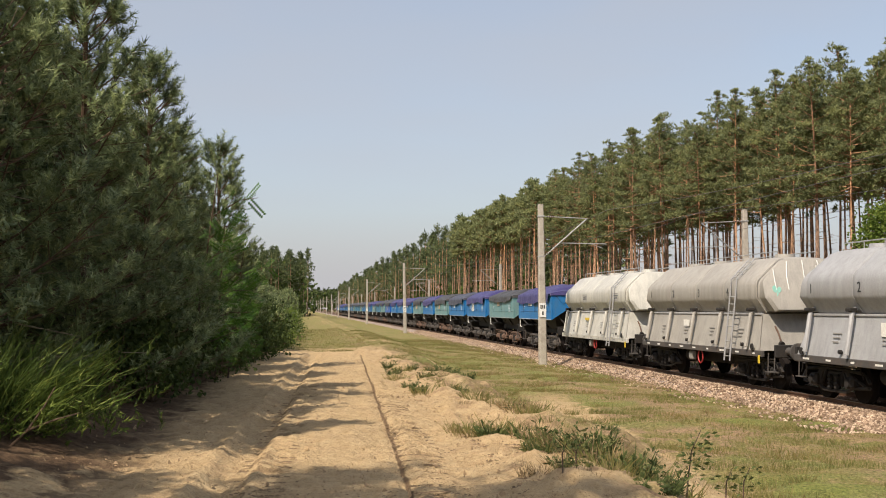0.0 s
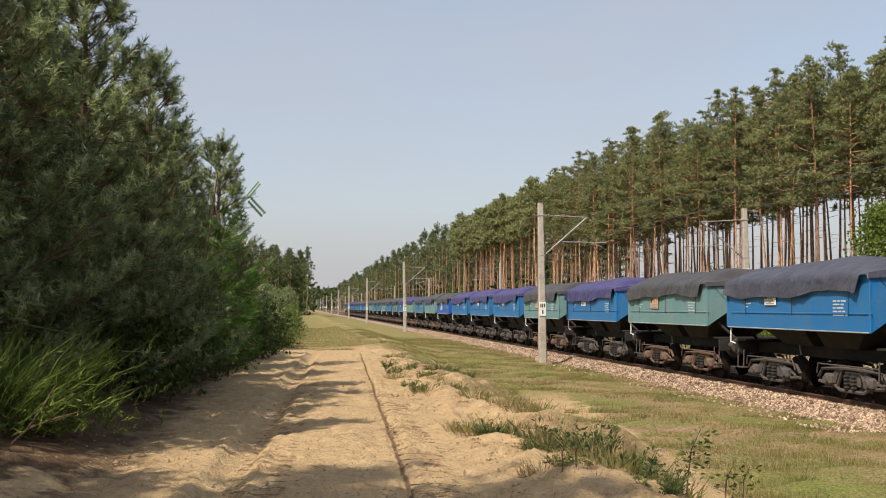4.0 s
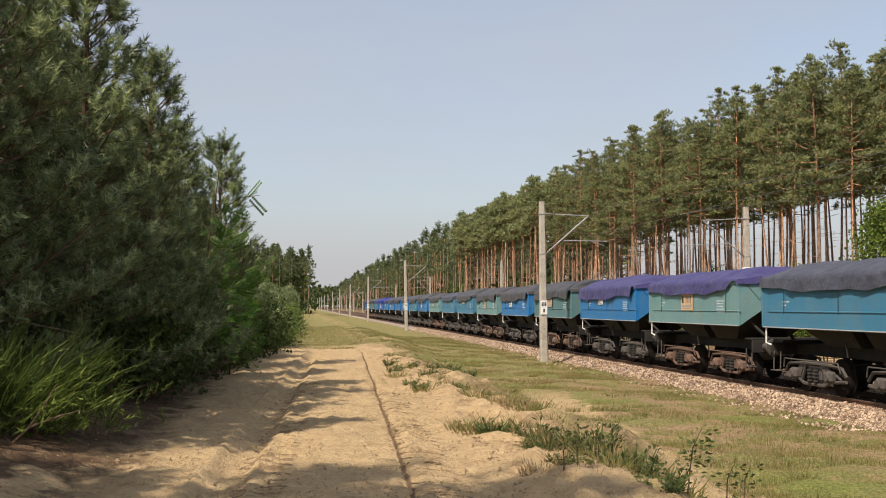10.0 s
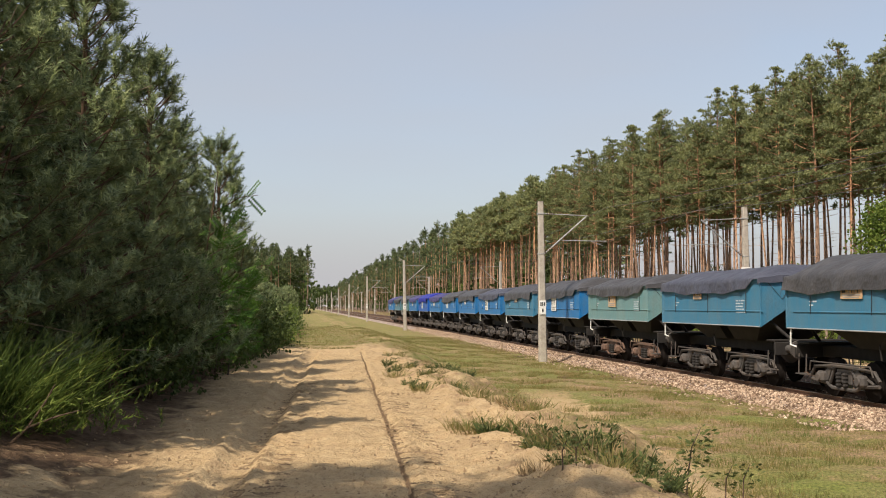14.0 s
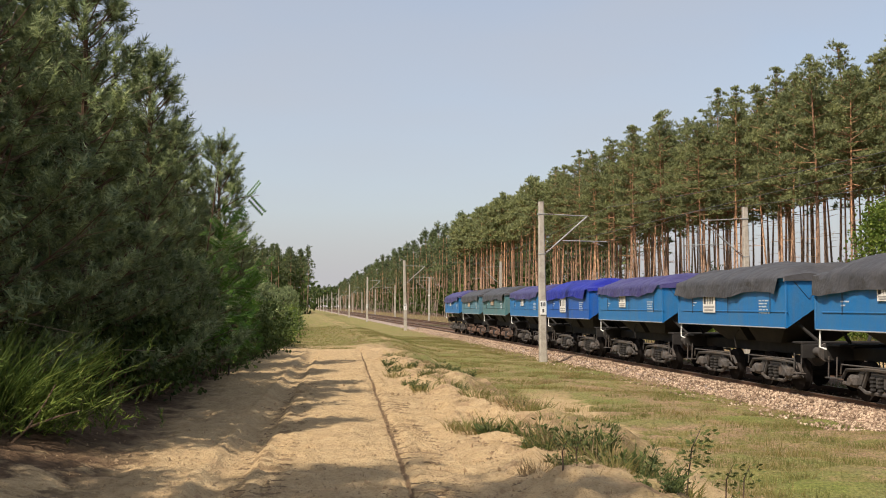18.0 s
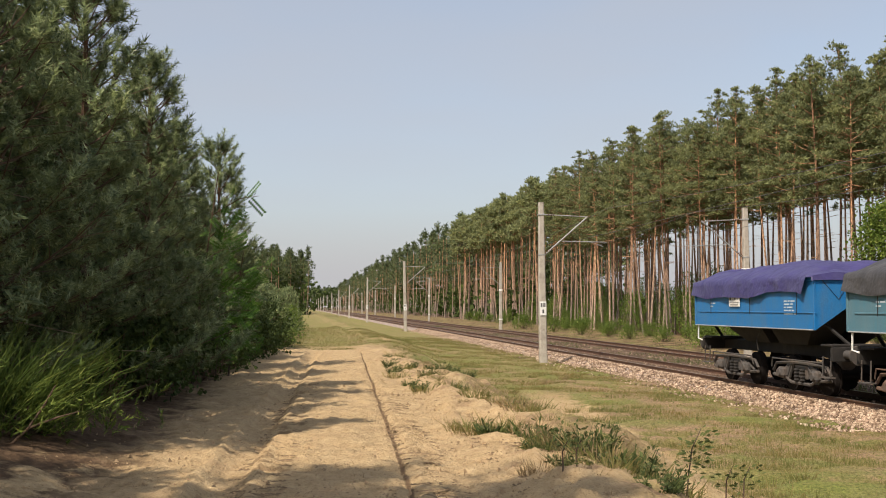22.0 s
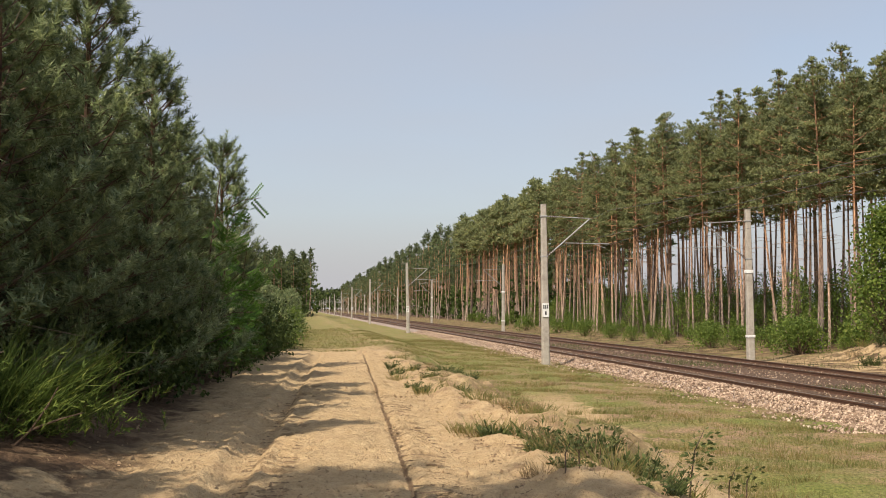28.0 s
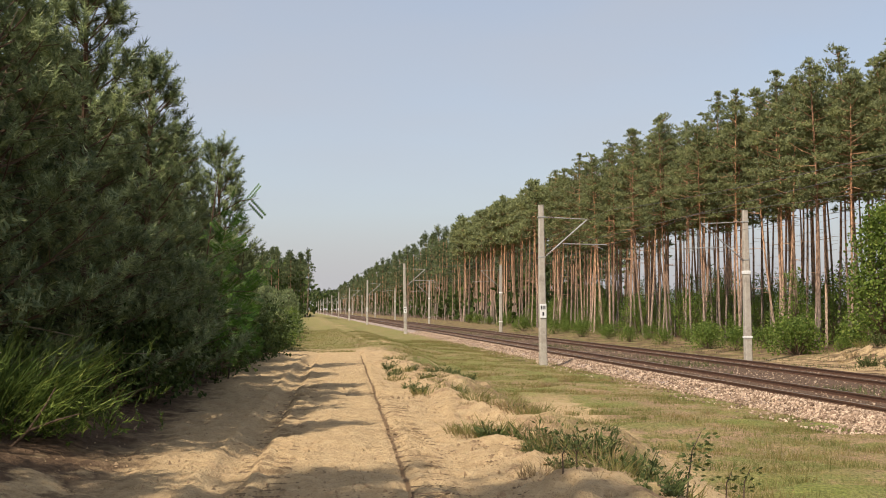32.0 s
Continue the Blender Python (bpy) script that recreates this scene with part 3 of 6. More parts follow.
# ---- railway ----
def build_track(cx, label):
    tr = thing("railway_track", label, "railway track", "railway tracks", "structure")
    ends = (-60.0, 900.0)
    for side in (-0.7535, 0.7535):
        x = cx + side
        z = RAIL_Z
        s = Shape()
        prof = [(-0.065, -0.17), (0.065, -0.17), (0.065, -0.155), (0.012, -0.135), (0.012, -0.045), (0.035, -0.035), (0.035, -0.006),
                (-0.035, -0.006), (-0.035, -0.035), (-0.012, -0.045), (-0.012, -0.135), (-0.065, -0.155)]
        s.loft([[(x + px, y, z + pz) for px, pz in prof] for y in ends])
        rail = part("rail", s, M["rail"], tr)
        h = Shape().box((x, sum(ends) / 2, z - 0.003), (0.05, ends[1] - ends[0], 0.006))
        part("railhead", h, M["railhead"], rail, "worn bright running surface")
    sl = Shape().box((0, 0, 0), (2.5, 0.25, 0.16), 0.02)
    me = sl.mesh("sleeper", M["sleeper"])
    for i in range(240):
        o = new("sleeper", me)
        o.parent = tr
        o.matrix_basis = pose(cx + 0.02 * math.sin(i * 2.3), 14 + 0.62 * i, RAIL_Z - 0.245, 0, 0, 0.6 * math.sin(i * 1.7))
    return tr


build_track(TRACK_X[0], "rusty railway track on oiled sleepers and broken stone")
build_track(TRACK_X[1], "second rusty railway track with weeds between the rails")


def ballast():
    """Broken stone on the shoulder and between the rails."""
    rng = np.random.default_rng(11)
    base = np.array([(1, 0, 0), (0, 1, 0), (0, 0, 1), (-1, 0, 0), (0, -1, 0), (0, 0, -1)], float)
    fc = [(0, 1, 2), (1, 3, 2), (3, 4, 2), (4, 0, 2), (1, 0, 5), (3, 1, 5), (4, 3, 5), (0, 4, 5)]
    n = 30000
    y = 21 + 95 * rng.random(n) ** 2.1
    x = np.where(rng.random(n) < 0.74, 12.95 - 1.3 * rng.random(n) ** 1.15, rng.uniform(12.9, 20.6, n))
    x = np.where(rng.random(n) < 0.05, rng.uniform(10.6, 12.0, n), x)
    z = ground_z(x, y) + 0.012
    size = rng.uniform(0.022, 0.055, n) * np.where(x > 13.0, 0.7, 1.0)
    jit = base[None] * rng.uniform(0.65, 1.25, (n, 6, 1)) + rng.normal(0, 0.2, (n, 6, 3))
    fr = turned(rng.normal(0, 1, (n, 3)), rng.uniform(0, 6.28, n))
    jit = np.einsum("kij,knj->kni", fr, jit) * size[:, None, None]
    jit += np.stack([x, y, z], 1)[:, None, :]
    faces = (np.arange(n)[:, None, None] * 6 + np.array(fc)[None]).reshape(-1, 3)
    me = bpy.data.meshes.new("ballast")
    me.vertices.add(n * 6)
    me.vertices.foreach_set("co", jit.astype(np.float32).ravel())
    me.loops.add(faces.size)
    me.loops.foreach_set("vertex_index", faces.astype(np.int32).ravel())
    me.polygons.add(len(faces))
    me.polygons.foreach_set("loop_start", np.arange(0, faces.size, 3, dtype=np.int32))
    me.update(calc_edges=True)
    me.materials.append(M["stone"])
    tagged(new("ballast", me), "pinkish grey broken stone heaped beside the rails", "gravel", kind="stuff")


ballast()

# ---- overhead line ----
NEAR_POLES = [(10.8, 47.9 + 63.6 * i) for i in range(11)]
FAR_POLES = [(21.0, 49.4 + 63.9 * i) for i in range(11)]


def build_mast(x, y, side, lean, signs):
    """A square tapered concrete mast with a bracket over the track; side: +1 reaches towards +x."""
    z0 = float(ground_z(x, y)) - 0.1
    mast = thing("catenary_mast", "weathered concrete overhead line mast beside the track", "mast", "masts along the railway", at=pose(x, y, z0, 0, lean, 0))
    H = 7.3
    s = Shape()
    rings = []
    for z, w in ((0, 0.17), (2.5, 0.155), (5.0, 0.135), (H, 0.115)):
        k = w * 0.75
        rings.append([(w, k, z), (k, w, z), (-k, w, z), (-w, k, z), (-w, -k, z), (-k, -w, z), (k, -w, z), (w, -k, z)])
    s.loft(rings)
    part("post", s, M["concrete"], mast, smooth=20)
    for z in (6.75, 4.95):
        part("clamp", Shape().box((0, 0, z), (0.29, 0.29, 0.07), 0.01), M["steel"], mast)
    d = side
    tip = (d * 2.15, 0, 6.65)
    part("top_tie", Shape().tube((d * 0.12, 0, 6.75), tip, 0.022), M["steel"], mast)
    part("strut", Shape().tube((d * 0.14, 0, 4.95), (d * 2.1, 0, 6.62), 0.034), M["steel"], mast)
    part("registration_arm", Shape().tube((d * 0.95, 0, 5.55), (d * 3.0, 0, 5.5), 0.02), M["steel"], mast)
    part("steady_arm", Shape().path([(d * 1.9, 0, 5.53), (d * 2.3, 0, 5.5), (d * 2.85, 0, 5.3)], 0.013), M["steel"], mast)
    for p, q in (((d * 0.14, 0, 4.95), (d * 0.5, 0, 5.26)), ((d * 0.25, 0, 6.745), (d * 0.62, 0, 6.728))):
        p, q = Vector(p), Vector(q)
        sh = Shape()
        for i in range(4):
            a = p.lerp(q, 0.15 + i * 0.22)
            sh.tube(a, a + (q - p).normalized() * 0.03, 0.06, 0.045, 10)
        part("insulator", sh, M["insulator"], mast, "brown glazed insulator")
    if signs:
        pl = part("number_plate", Shape().box((-0.01, -0.185, 2.55), (0.3, 0.015, 0.62), 0.004), M["white"], mast, "white enamel marker plate with dark figures")
        for cx, cz, w, h in ((-0.08, 2.7, 0.05, 0.17), (0.0, 2.7, 0.05, 0.17), (0.08, 2.7, 0.05, 0.17), (0.0, 2.42, 0.07, 0.16)):
            part("figure_bar", Shape().box((cx - 0.01, -0.196, cz), (w, 0.006, h)), M["ink"], pl)
    else:
        part("white_band", Shape().box((0, 0, 4.35), (0.325, 0.325, 0.16), 0.01), M["white"], mast, "white painted band")
        part("lower_band", Shape().box((0, 0, 1.3), (0.36, 0.36, 0.1), 0.01), M["white"], mast, "chipped white band")
    return mast


for i, (px_, py_) in enumerate(NEAR_POLES):
    build_mast(px_, py_, 1, (-0.6, -1.2, 0.1, 0.3, 0, -0.3, 0.2, 0, 0, 0.1, 0)[i], True)
for i, (px_, py_) in enumerate(FAR_POLES):
    build_mast(px_, py_, -1, (-0.5, 0.2, 0.4, 0, 0.2, 0, -0.2, 0, 0, 0, 0)[i], False)


def build_wires(cx, y_first, step, count):
    wires = thing("overhead_wires", "thin contact and carrier wires hung above the track", "wire", "overhead wires", "structure")
    z_top, z_con = 5.75, 4.95
    con, car, drops = [], [], Shape()
    for i in range(-2, count):
        for q in range(10):
            y = y_first + step * (i + q / 10)
            sag = 0.85 * 4 * (q / 10) * (1 - q / 10)
            xo = 0.2 * (-1) ** i * (1 - 2 * q / 10)
            con.append((cx + xo, y, z_con))
            car.append((cx + xo * 0.4, y, z_top - sag + 0.3))
            if i < 3 and q in (1, 3, 5, 7, 9):
                drops.tube((cx + xo, y, z_con), (cx + xo * 0.4, y, z_top - sag + 0.3), 0.004, n=4)
    part("contact_wire", Shape().path(con, 0.008, 4), M["wire"], wires)
    part("carrier_wire", Shape().path(car, 0.008, 4), M["wire"], wires)
    part("dropper_wires", drops, M["wire"], wires)


build_wires(TRACK_X[0], NEAR_POLES[0][1], 63.6, 8)
build_wires(TRACK_X[1], FAR_POLES[0][1], 63.9, 8)


# ---- the train ----
SPEED, PITCH = 14.715, 9.553
TRAIN = []   # thing, place of its middle along the track at the start


def build_bogie(wagon, y, mat, base, name="bogie"):
    """Two axles in a low, long diamond frame of bent bars, as one part with its pieces."""
    s = Shape().box((0, y, 0.6), (1.5, 0.4, 0.24), 0.03)
    bg = part(name, s, M["frame"], wagon)
    for sx in (-1, 1):
        x = sx * 1.03
        fr = Shape()
        # straight top bar, bottom bar dipping under the springs, sloping ends and diagonals
        for pts, r in (([(-1.62, 0.5), (-1.42, 0.7), (-0.5, 0.76), (0.5, 0.76), (1.42, 0.7), (1.62, 0.5)], 0.042),
                       ([(-1.6, 0.4), (-0.8, 0.34), (-0.55, 0.24), (0.55, 0.24), (0.8, 0.34), (1.6, 0.4)], 0.045),
                       ([(-0.66, 0.36), (-0.42, 0.74)], 0.045), ([(0.66, 0.36), (0.42, 0.74)], 0.045), ([(-1.4, 0.42), (-0.5, 0.72)], 0.035), ([(1.4, 0.42), (0.5, 0.72)], 0.035)):
            fr.path([(x, y + p, q) for p, q in pts], r, 6)
        fr.box((x - sx * 0.03, y, 0.53), (0.06, 0.7, 0.36), 0.02)
        for e in (-1, 1):
            fr.loft([[(x + d, y + e * 0.72, 0.4), (x + d, y + e * 0.52, 0.72), (x + d, y + e * 0.72, 0.72), (x + d, y + e * 1.1, 0.42)] for d in (-0.03, 0.03)])
        part("side_frame", fr, mat, bg)
        for a in (-0.16, 0.16):
            ring = []
            for q in range(9):
                rr = 0.08 if q % 2 else 0.055
                ring.append([(x + sx * 0.05 + rr * math.cos(i * 1.0472), y + a + rr * math.sin(i * 1.0472), 0.28 + q * 0.043) for i in range(6)])
            part("spring", Shape().loft(ring), M["frame"], bg)
        part("top_rail", Shape().path([(x + sx * 0.1, y - 1.52, 0.6), (x + sx * 0.12, y - 1.42, 0.83), (x + sx * 0.12, y + 1.42, 0.83), (x + sx * 0.1, y + 1.52, 0.6)], 0.02, 6), mat, bg)
        for a in (-base / 2, base / 2):
            ab = Shape().box((x + sx * 0.06, y + a, 0.48), (0.2, 0.34, 0.28), 0.06)
            ab.tube((x + sx * 0.14, y + a, 0.47), (x + sx * 0.2, y + a, 0.47), 0.12, 0.1, 10)
            part("axle_box", ab, mat, bg)
            wh = Shape()
            wh.tube((sx * 0.68, y + a, 0.46), (sx * 0.815, y + a, 0.46), 0.46, 0.46, 20)
            wh.tube((sx * 0.655, y + a, 0.46), (sx * 0.69, y + a, 0.46), 0.49, 0.49, 20)
            wh.tube((sx * 0.81, y + a, 0.46), (sx * 0.86, y + a, 0.46), 0.16, 0.13, 12)
            part("wheel", wh, M["wheel"], bg)
            part("brake_block", Shape().box((sx * 0.75, y + a + (0.5 if a < 0 else -0.5), 0.5), (0.09, 0.08, 0.3), 0.01), M["frame"], bg)
    for a in (-base / 2, base / 2):
        part("axle", Shape().tube((-0.7, y + a, 0.46), (0.7, y + a, 0.46), 0.075, n=10), M["wheel"], bg)
    return bg


def build_ends(wagon, half):
    """Headstocks, buffers, couplers and the step irons at both ends."""
    for e in (-1, 1):
        y = e * (half - 0.62)
        part("headstock", Shape().box((0, y, 1.06), (2.5, 0.1, 0.34), 0.015), M["frame"], wagon)
        for sx in (-1, 1):
            b = Shape().tube((sx * 0.875, y, 1.06), (sx * 0.875, y + e * 0.34, 1.06), 0.11, 0.09, 12)
            b.tube((sx * 0.875, y + e * 0.3, 1.06), (sx * 0.875, y + e * 0.585, 1.06), 0.07, 0.07, 10)
            b.tube((sx * 0.875, y + e * 0.575, 1.06), (sx * 0.875, y + e * 0.615, 1.06), 0.235, 0.225, 18)
            part("buffer", b, M["bogie"], wagon)
            st = Shape().path([(sx * 1.2, y - e * 0.1, 1.0), (sx * 1.22, y - e * 0.1, 0.5), (sx * 1.22, y - e * 0.5, 0.5), (sx * 1.2, y - e * 0.5, 1.0)], 0.018, 6)
            st.box((sx * 1.2, y - e * 0.3, 0.5), (0.22, 0.42, 0.025))
            part("step_iron", st, M["bogie"], wagon)
        c = Shape().path([(0, y + e * 0.02, 1.02), (0, y + e * 0.3, 0.98), (0, y + e * 0.6, 0.86)], 0.035, 6)
        part("coupler", c, M["frame"], wagon)


def tarp_shape(kind, length, ztop):
    """A loose tarpaulin heaped over the load, hanging uneven over the sides."""
    rng = random.Random(kind * 17 + 3)
    ph = [rng.uniform(0, 6.28) for _ in range(8)]
    hang0 = (0.42, 0.36, 0.46, 0.40)[kind]
    lift = (0.40, 0.33, 0.38, 0.44)[kind]
    ny, ns = 66, 30
    grid = []
    for i in range(ny + 1):
        t = i / ny
        y = (t - 0.5) * (length + 0.06)
        end = min(t, 1 - t) * length
        env = min(1.0, end / 0.8)
        env = env * env * (3 - 2 * env)
        crest = lift * (0.12 + 0.88 * env) * (1 + 0.10 * math.sin(t * 9 + ph[0]) + 0.06 * math.sin(t * 21 + ph[1]))
        hang = hang0 * (1 + 0.15 * math.sin(t * 6 + ph[2]) - 0.2 * abs(math.sin(t * 7.85 + ph[4] / 2)) + 0.1 + 0.07 * noise.noise((t * 14, kind * 2.0, 0.0)))
        front = smooth01(np.array(y), -length / 2 + 0.3, -length / 2 + (0.55, 0.9, 0.4, 1.3)[kind])
        hang = 0.04 + (hang - 0.04) * float(front)
        row = []
        for j in range(ns + 1):
            s = j / ns * 2 - 1
            a = abs(s)
            sg = 1 if s > 0 else -1
            if a > 0.72:
                q = (a - 0.72) / 0.28
                pull = abs(((t * 5.0 + ph[4] / 6.28 + 0.22 * q * math.sin(ph[5] + int(t * 5.0 + ph[4] / 6.28) * 2.1)) % 1.0) * 2 - 1)
                fold = 0.15 * max(0.0, pull - 0.25) ** 1.5 + 0.05 * abs(noise.noise((t * 26 + 2.5 * q, q * 1.5, kind * 3.0))) + 0.02 * noise.noise((t * 60, q * 3, kind * 3.0))
                x = sg * (1.497 + 0.02 * q + max(0.0, fold) * (0.12 + 0.55 * q))
                z = ztop + 0.02 - hang * q
            else:
                q = a / 0.72
                x = sg * 1.497 * q
                z = ztop + 0.02 + crest * (1 - q ** 2.6)
                z += (0.05 * noise.noise((x * 1.2, y * 0.9, kind * 5.0)) - 0.13 * abs(noise.noise((x * 1.1 + y * 0.5, y * 1.5, kind * 7.0))) + 0.05) * (1 - q ** 6)
            row.append((x, y, z))
        grid.append(row)
    # the ends fold down over the end walls
    for at_end, k in ((grid[0], -1), (grid[-1], 1)):
        fold = [(x, y + k * 0.03, min(z, ztop + 0.02) - 0.1 - 0.05 * abs(noise.noise((x * 2.3, k * 3.0, kind * 1.7)))) for x, y, z in at_end]
        grid = [fold] + grid if k < 0 else grid + [fold]
    return Shape().sheet(grid)


BOX_LEN, BOX_LO, BOX_HI = 7.98, 1.63, 2.93
TARP_MESH = []


def build_hopper():
    """One saddle-bottom tipping wagon with every part, copied for the whole rake."""
    w = thing("hopper_wagon", "", "railway wagon", "covered hopper wagons of the train")
    half = PITCH / 2
    hl = BOX_LEN / 2
    s = Shape()
    prof = [(-1.45, BOX_LO), (-1.45, BOX_HI), (1.45, BOX_HI), (1.45, BOX_LO), (0.45, BOX_LO + 0.66), (-0.45, BOX_LO + 0.66)]
    s.loft([[(x, y, z) for x, z in prof] for y in (-hl, hl)])
    body = part("hopper_box", s, M["blue"], w, smooth=20, at=Matrix.Translation((0, 0.2, 0)))
    for sx in (-1, 1):
        part("top_rim", Shape().box((sx * 1.462, 0, BOX_HI - 0.05), (0.05, BOX_LEN + 0.04, 0.1), 0.008), M["blue"], body)
        part("side_rib", Shape().box((sx * 1.452, -0.2, BOX_LO + 0.42), (0.04, BOX_LEN - 0.3, 0.035), 0.008), M["blue"], body)
        part("lower_lip", Shape().box((sx * 1.46, 0, BOX_LO + 0.005), (0.05, BOX_LEN - 0.1, 0.03), 0.008), M["pale"], body, "pale dusty lower lip")
        for e in (-1, 1):
            part("corner_post", Shape().box((sx * 1.455, e * (hl - 0.02), (BOX_LO + BOX_HI) / 2), (0.05, 0.07, BOX_HI - BOX_LO), 0.008), M["blue"], body)
        for q in range(3):
            y = -hl + 0.9 + q * 2.85
            part("tie_rope", Shape().path([(sx * 1.49, y, BOX_HI - 0.35), (sx * 1.485, y + 0.02, BOX_LO + 0.62), (sx * 1.475, y + 0.05, BOX_LO + 0.36)], 0.008, 4), M["ink"], body)
        if sx > 0:
            continue
        for y0, z, words in ((2.75, 2.30, (0.12, 0.2)), (2.75, 2.21, (0.2,)), (-2.3, 2.34, (0.16, 0.1, 0.22)), (-2.3, 2.26, (0.3, 0.14)), (-2.3, 2.18, (0.12, 0.3)), (-2.3, 2.10, (0.2, 0.12, 0.12)), (-2.3, 2.02, (0.5, 0.16))):
            y = y0
            for wd in words:
                part("lettering_bar", Shape().box((sx * 1.4535, (y - wd / 2) * (1 if sx < 0 else -1), z), (0.006, wd, 0.036)), M["stencil"], body, "white stencilled lettering")
                y -= wd + 0.06
    TARP_MESH.extend(tarp_shape(k, BOX_LEN, BOX_HI).mesh("tarpaulin", M["grey_tarp"], 60) for k in range(4))
    part("tarpaulin", TARP_MESH[0], None, w, at=Matrix.Translation((0, 0.2, 0)))
    ch = Shape().box((0, 0, 1.06), (1.1, PITCH - 1.3, 0.3), 0.02)
    part("underframe", ch, M["frame"], w)
    hop = Shape()
    for e in (-1, 1):
        for sx in (-1, 1):
            hop.loft([[(sx * 0.1, e * 0.3, z0), (sx * wx, e * 0.3, z0), (sx * wx, e * wy, z0), (sx * 0.1, e * wy, z0)] for z0, wx, wy in ((1.2, 0.75, 1.9), (1.75, 1.1, 3.0), (2.2, 1.1, 3.3))])
    part("hopper_chute", hop, M["frame"], w)
    for e in (-1, 1):
        for sx in (-1, 1):
            part("end_strut", Shape().tube((sx * 0.6, e * (half - 0.75), 1.2), (sx * 1.1, e * (hl - 0.35) + 0.2, BOX_LO + 0.2), 0.045, n=6), M["frame"], w)
        pf = Shape().box((0, e * (half - 0.95), 1.27), (2.4, 0.6, 0.05), 0.008)
        part("end_platform", pf, M["frame"], w)
        for sx in (-1, 1):
            part("end_rope", Shape().path([(sx * 1.3, e * (hl + 0.012) + 0.2, BOX_HI - 0.05), (sx * 0.85, e * (hl + 0.015) + 0.2, BOX_LO + 0.75), (sx * 0.5, e * (hl + 0.012) + 0.2, BOX_HI - 0.04)], 0.007, 4), M["ink"], w)
        build_bogie(w, e * 2.12, M["bogie"], 1.9)
    for sx in (-1, 1):
        y = half - 0.86
        part("grab_rail", Shape().path([(sx * 1.42, y - 0.1, BOX_LO + 0.02), (sx * 1.42, y + 0.12, BOX_LO), (sx * 1.42, y + 0.15, 1.22), (sx * 1.4, y - 0.12, 1.18)], 0.024, 6), M["white"], w, "white grab rail")
        part("shunter_lever", Shape().path([(sx * 1.2, 0.1, 1.0), (sx * 1.25, 0.1, 1.35), (sx * 1.25, -0.2, 1.5)], 0.02, 6), M["frame"], w)
    cyl = Shape().tube((-0.5, -half + 1.2, 0.85), (-0.5, -half + 1.75, 0.85), 0.2, n=14)
    part("air_tank", cyl, M["bogie"], w)
    build_ends(w, half)
    pl = part("placard", Shape().box((-1.482, 0.35, BOX_LO + 0.82), (0.01, 0.5, 0.5), 0.003), M["placard"], w, "white paper placard with dark print")
    for cy, cz, wd, ht, m in ((0.35, 0.98, 0.4, 0.06, "print"), (0.52, 0.82, 0.08, 0.16, "ink"), (0.4, 0.82, 0.03, 0.16, "print"), (0.33, 0.82, 0.02, 0.16, "ink"), (0.27, 0.82, 0.03, 0.16, "print"), (0.2, 0.82, 0.02, 0.16, "ink"), (0.35, 0.68, 0.42, 0.03, "print"), (0.35, 0.62, 0.36, 0.03, "print")):
        part("print_bar", Shape().box((-1.49, cy, BOX_LO + cz), (0.006, wd, ht)), M[m], pl)
    return w


def torn_flap(seed):
    """A crumpled piece of blue tarpaulin torn loose and hanging over the side."""
    rows = []
    for i in range(9):
        v = i / 8
        rows.append([(-1.5 - 0.06 - 0.1 * math.sin(v * 3.0) - 0.06 * noise.noise((u * 3.1 + seed, v * 4.0, 1.0)), (u - 0.5) * (0.3 + 0.3 * math.sin(v * 3.1 + 0.4)) + 0.08 * v * noise.noise((v * 5.0, seed, 2.0)),
                      BOX_HI + 0.04 - 0.62 * v * (0.75 + 0.35 * noise.noise((u * 2.4, v, seed * 3.0)))) for u in (0.0, 0.17, 0.34, 0.5, 0.67, 0.84, 1.0)])
    return Shape().sheet(rows)


HOPPER = build_hopper()
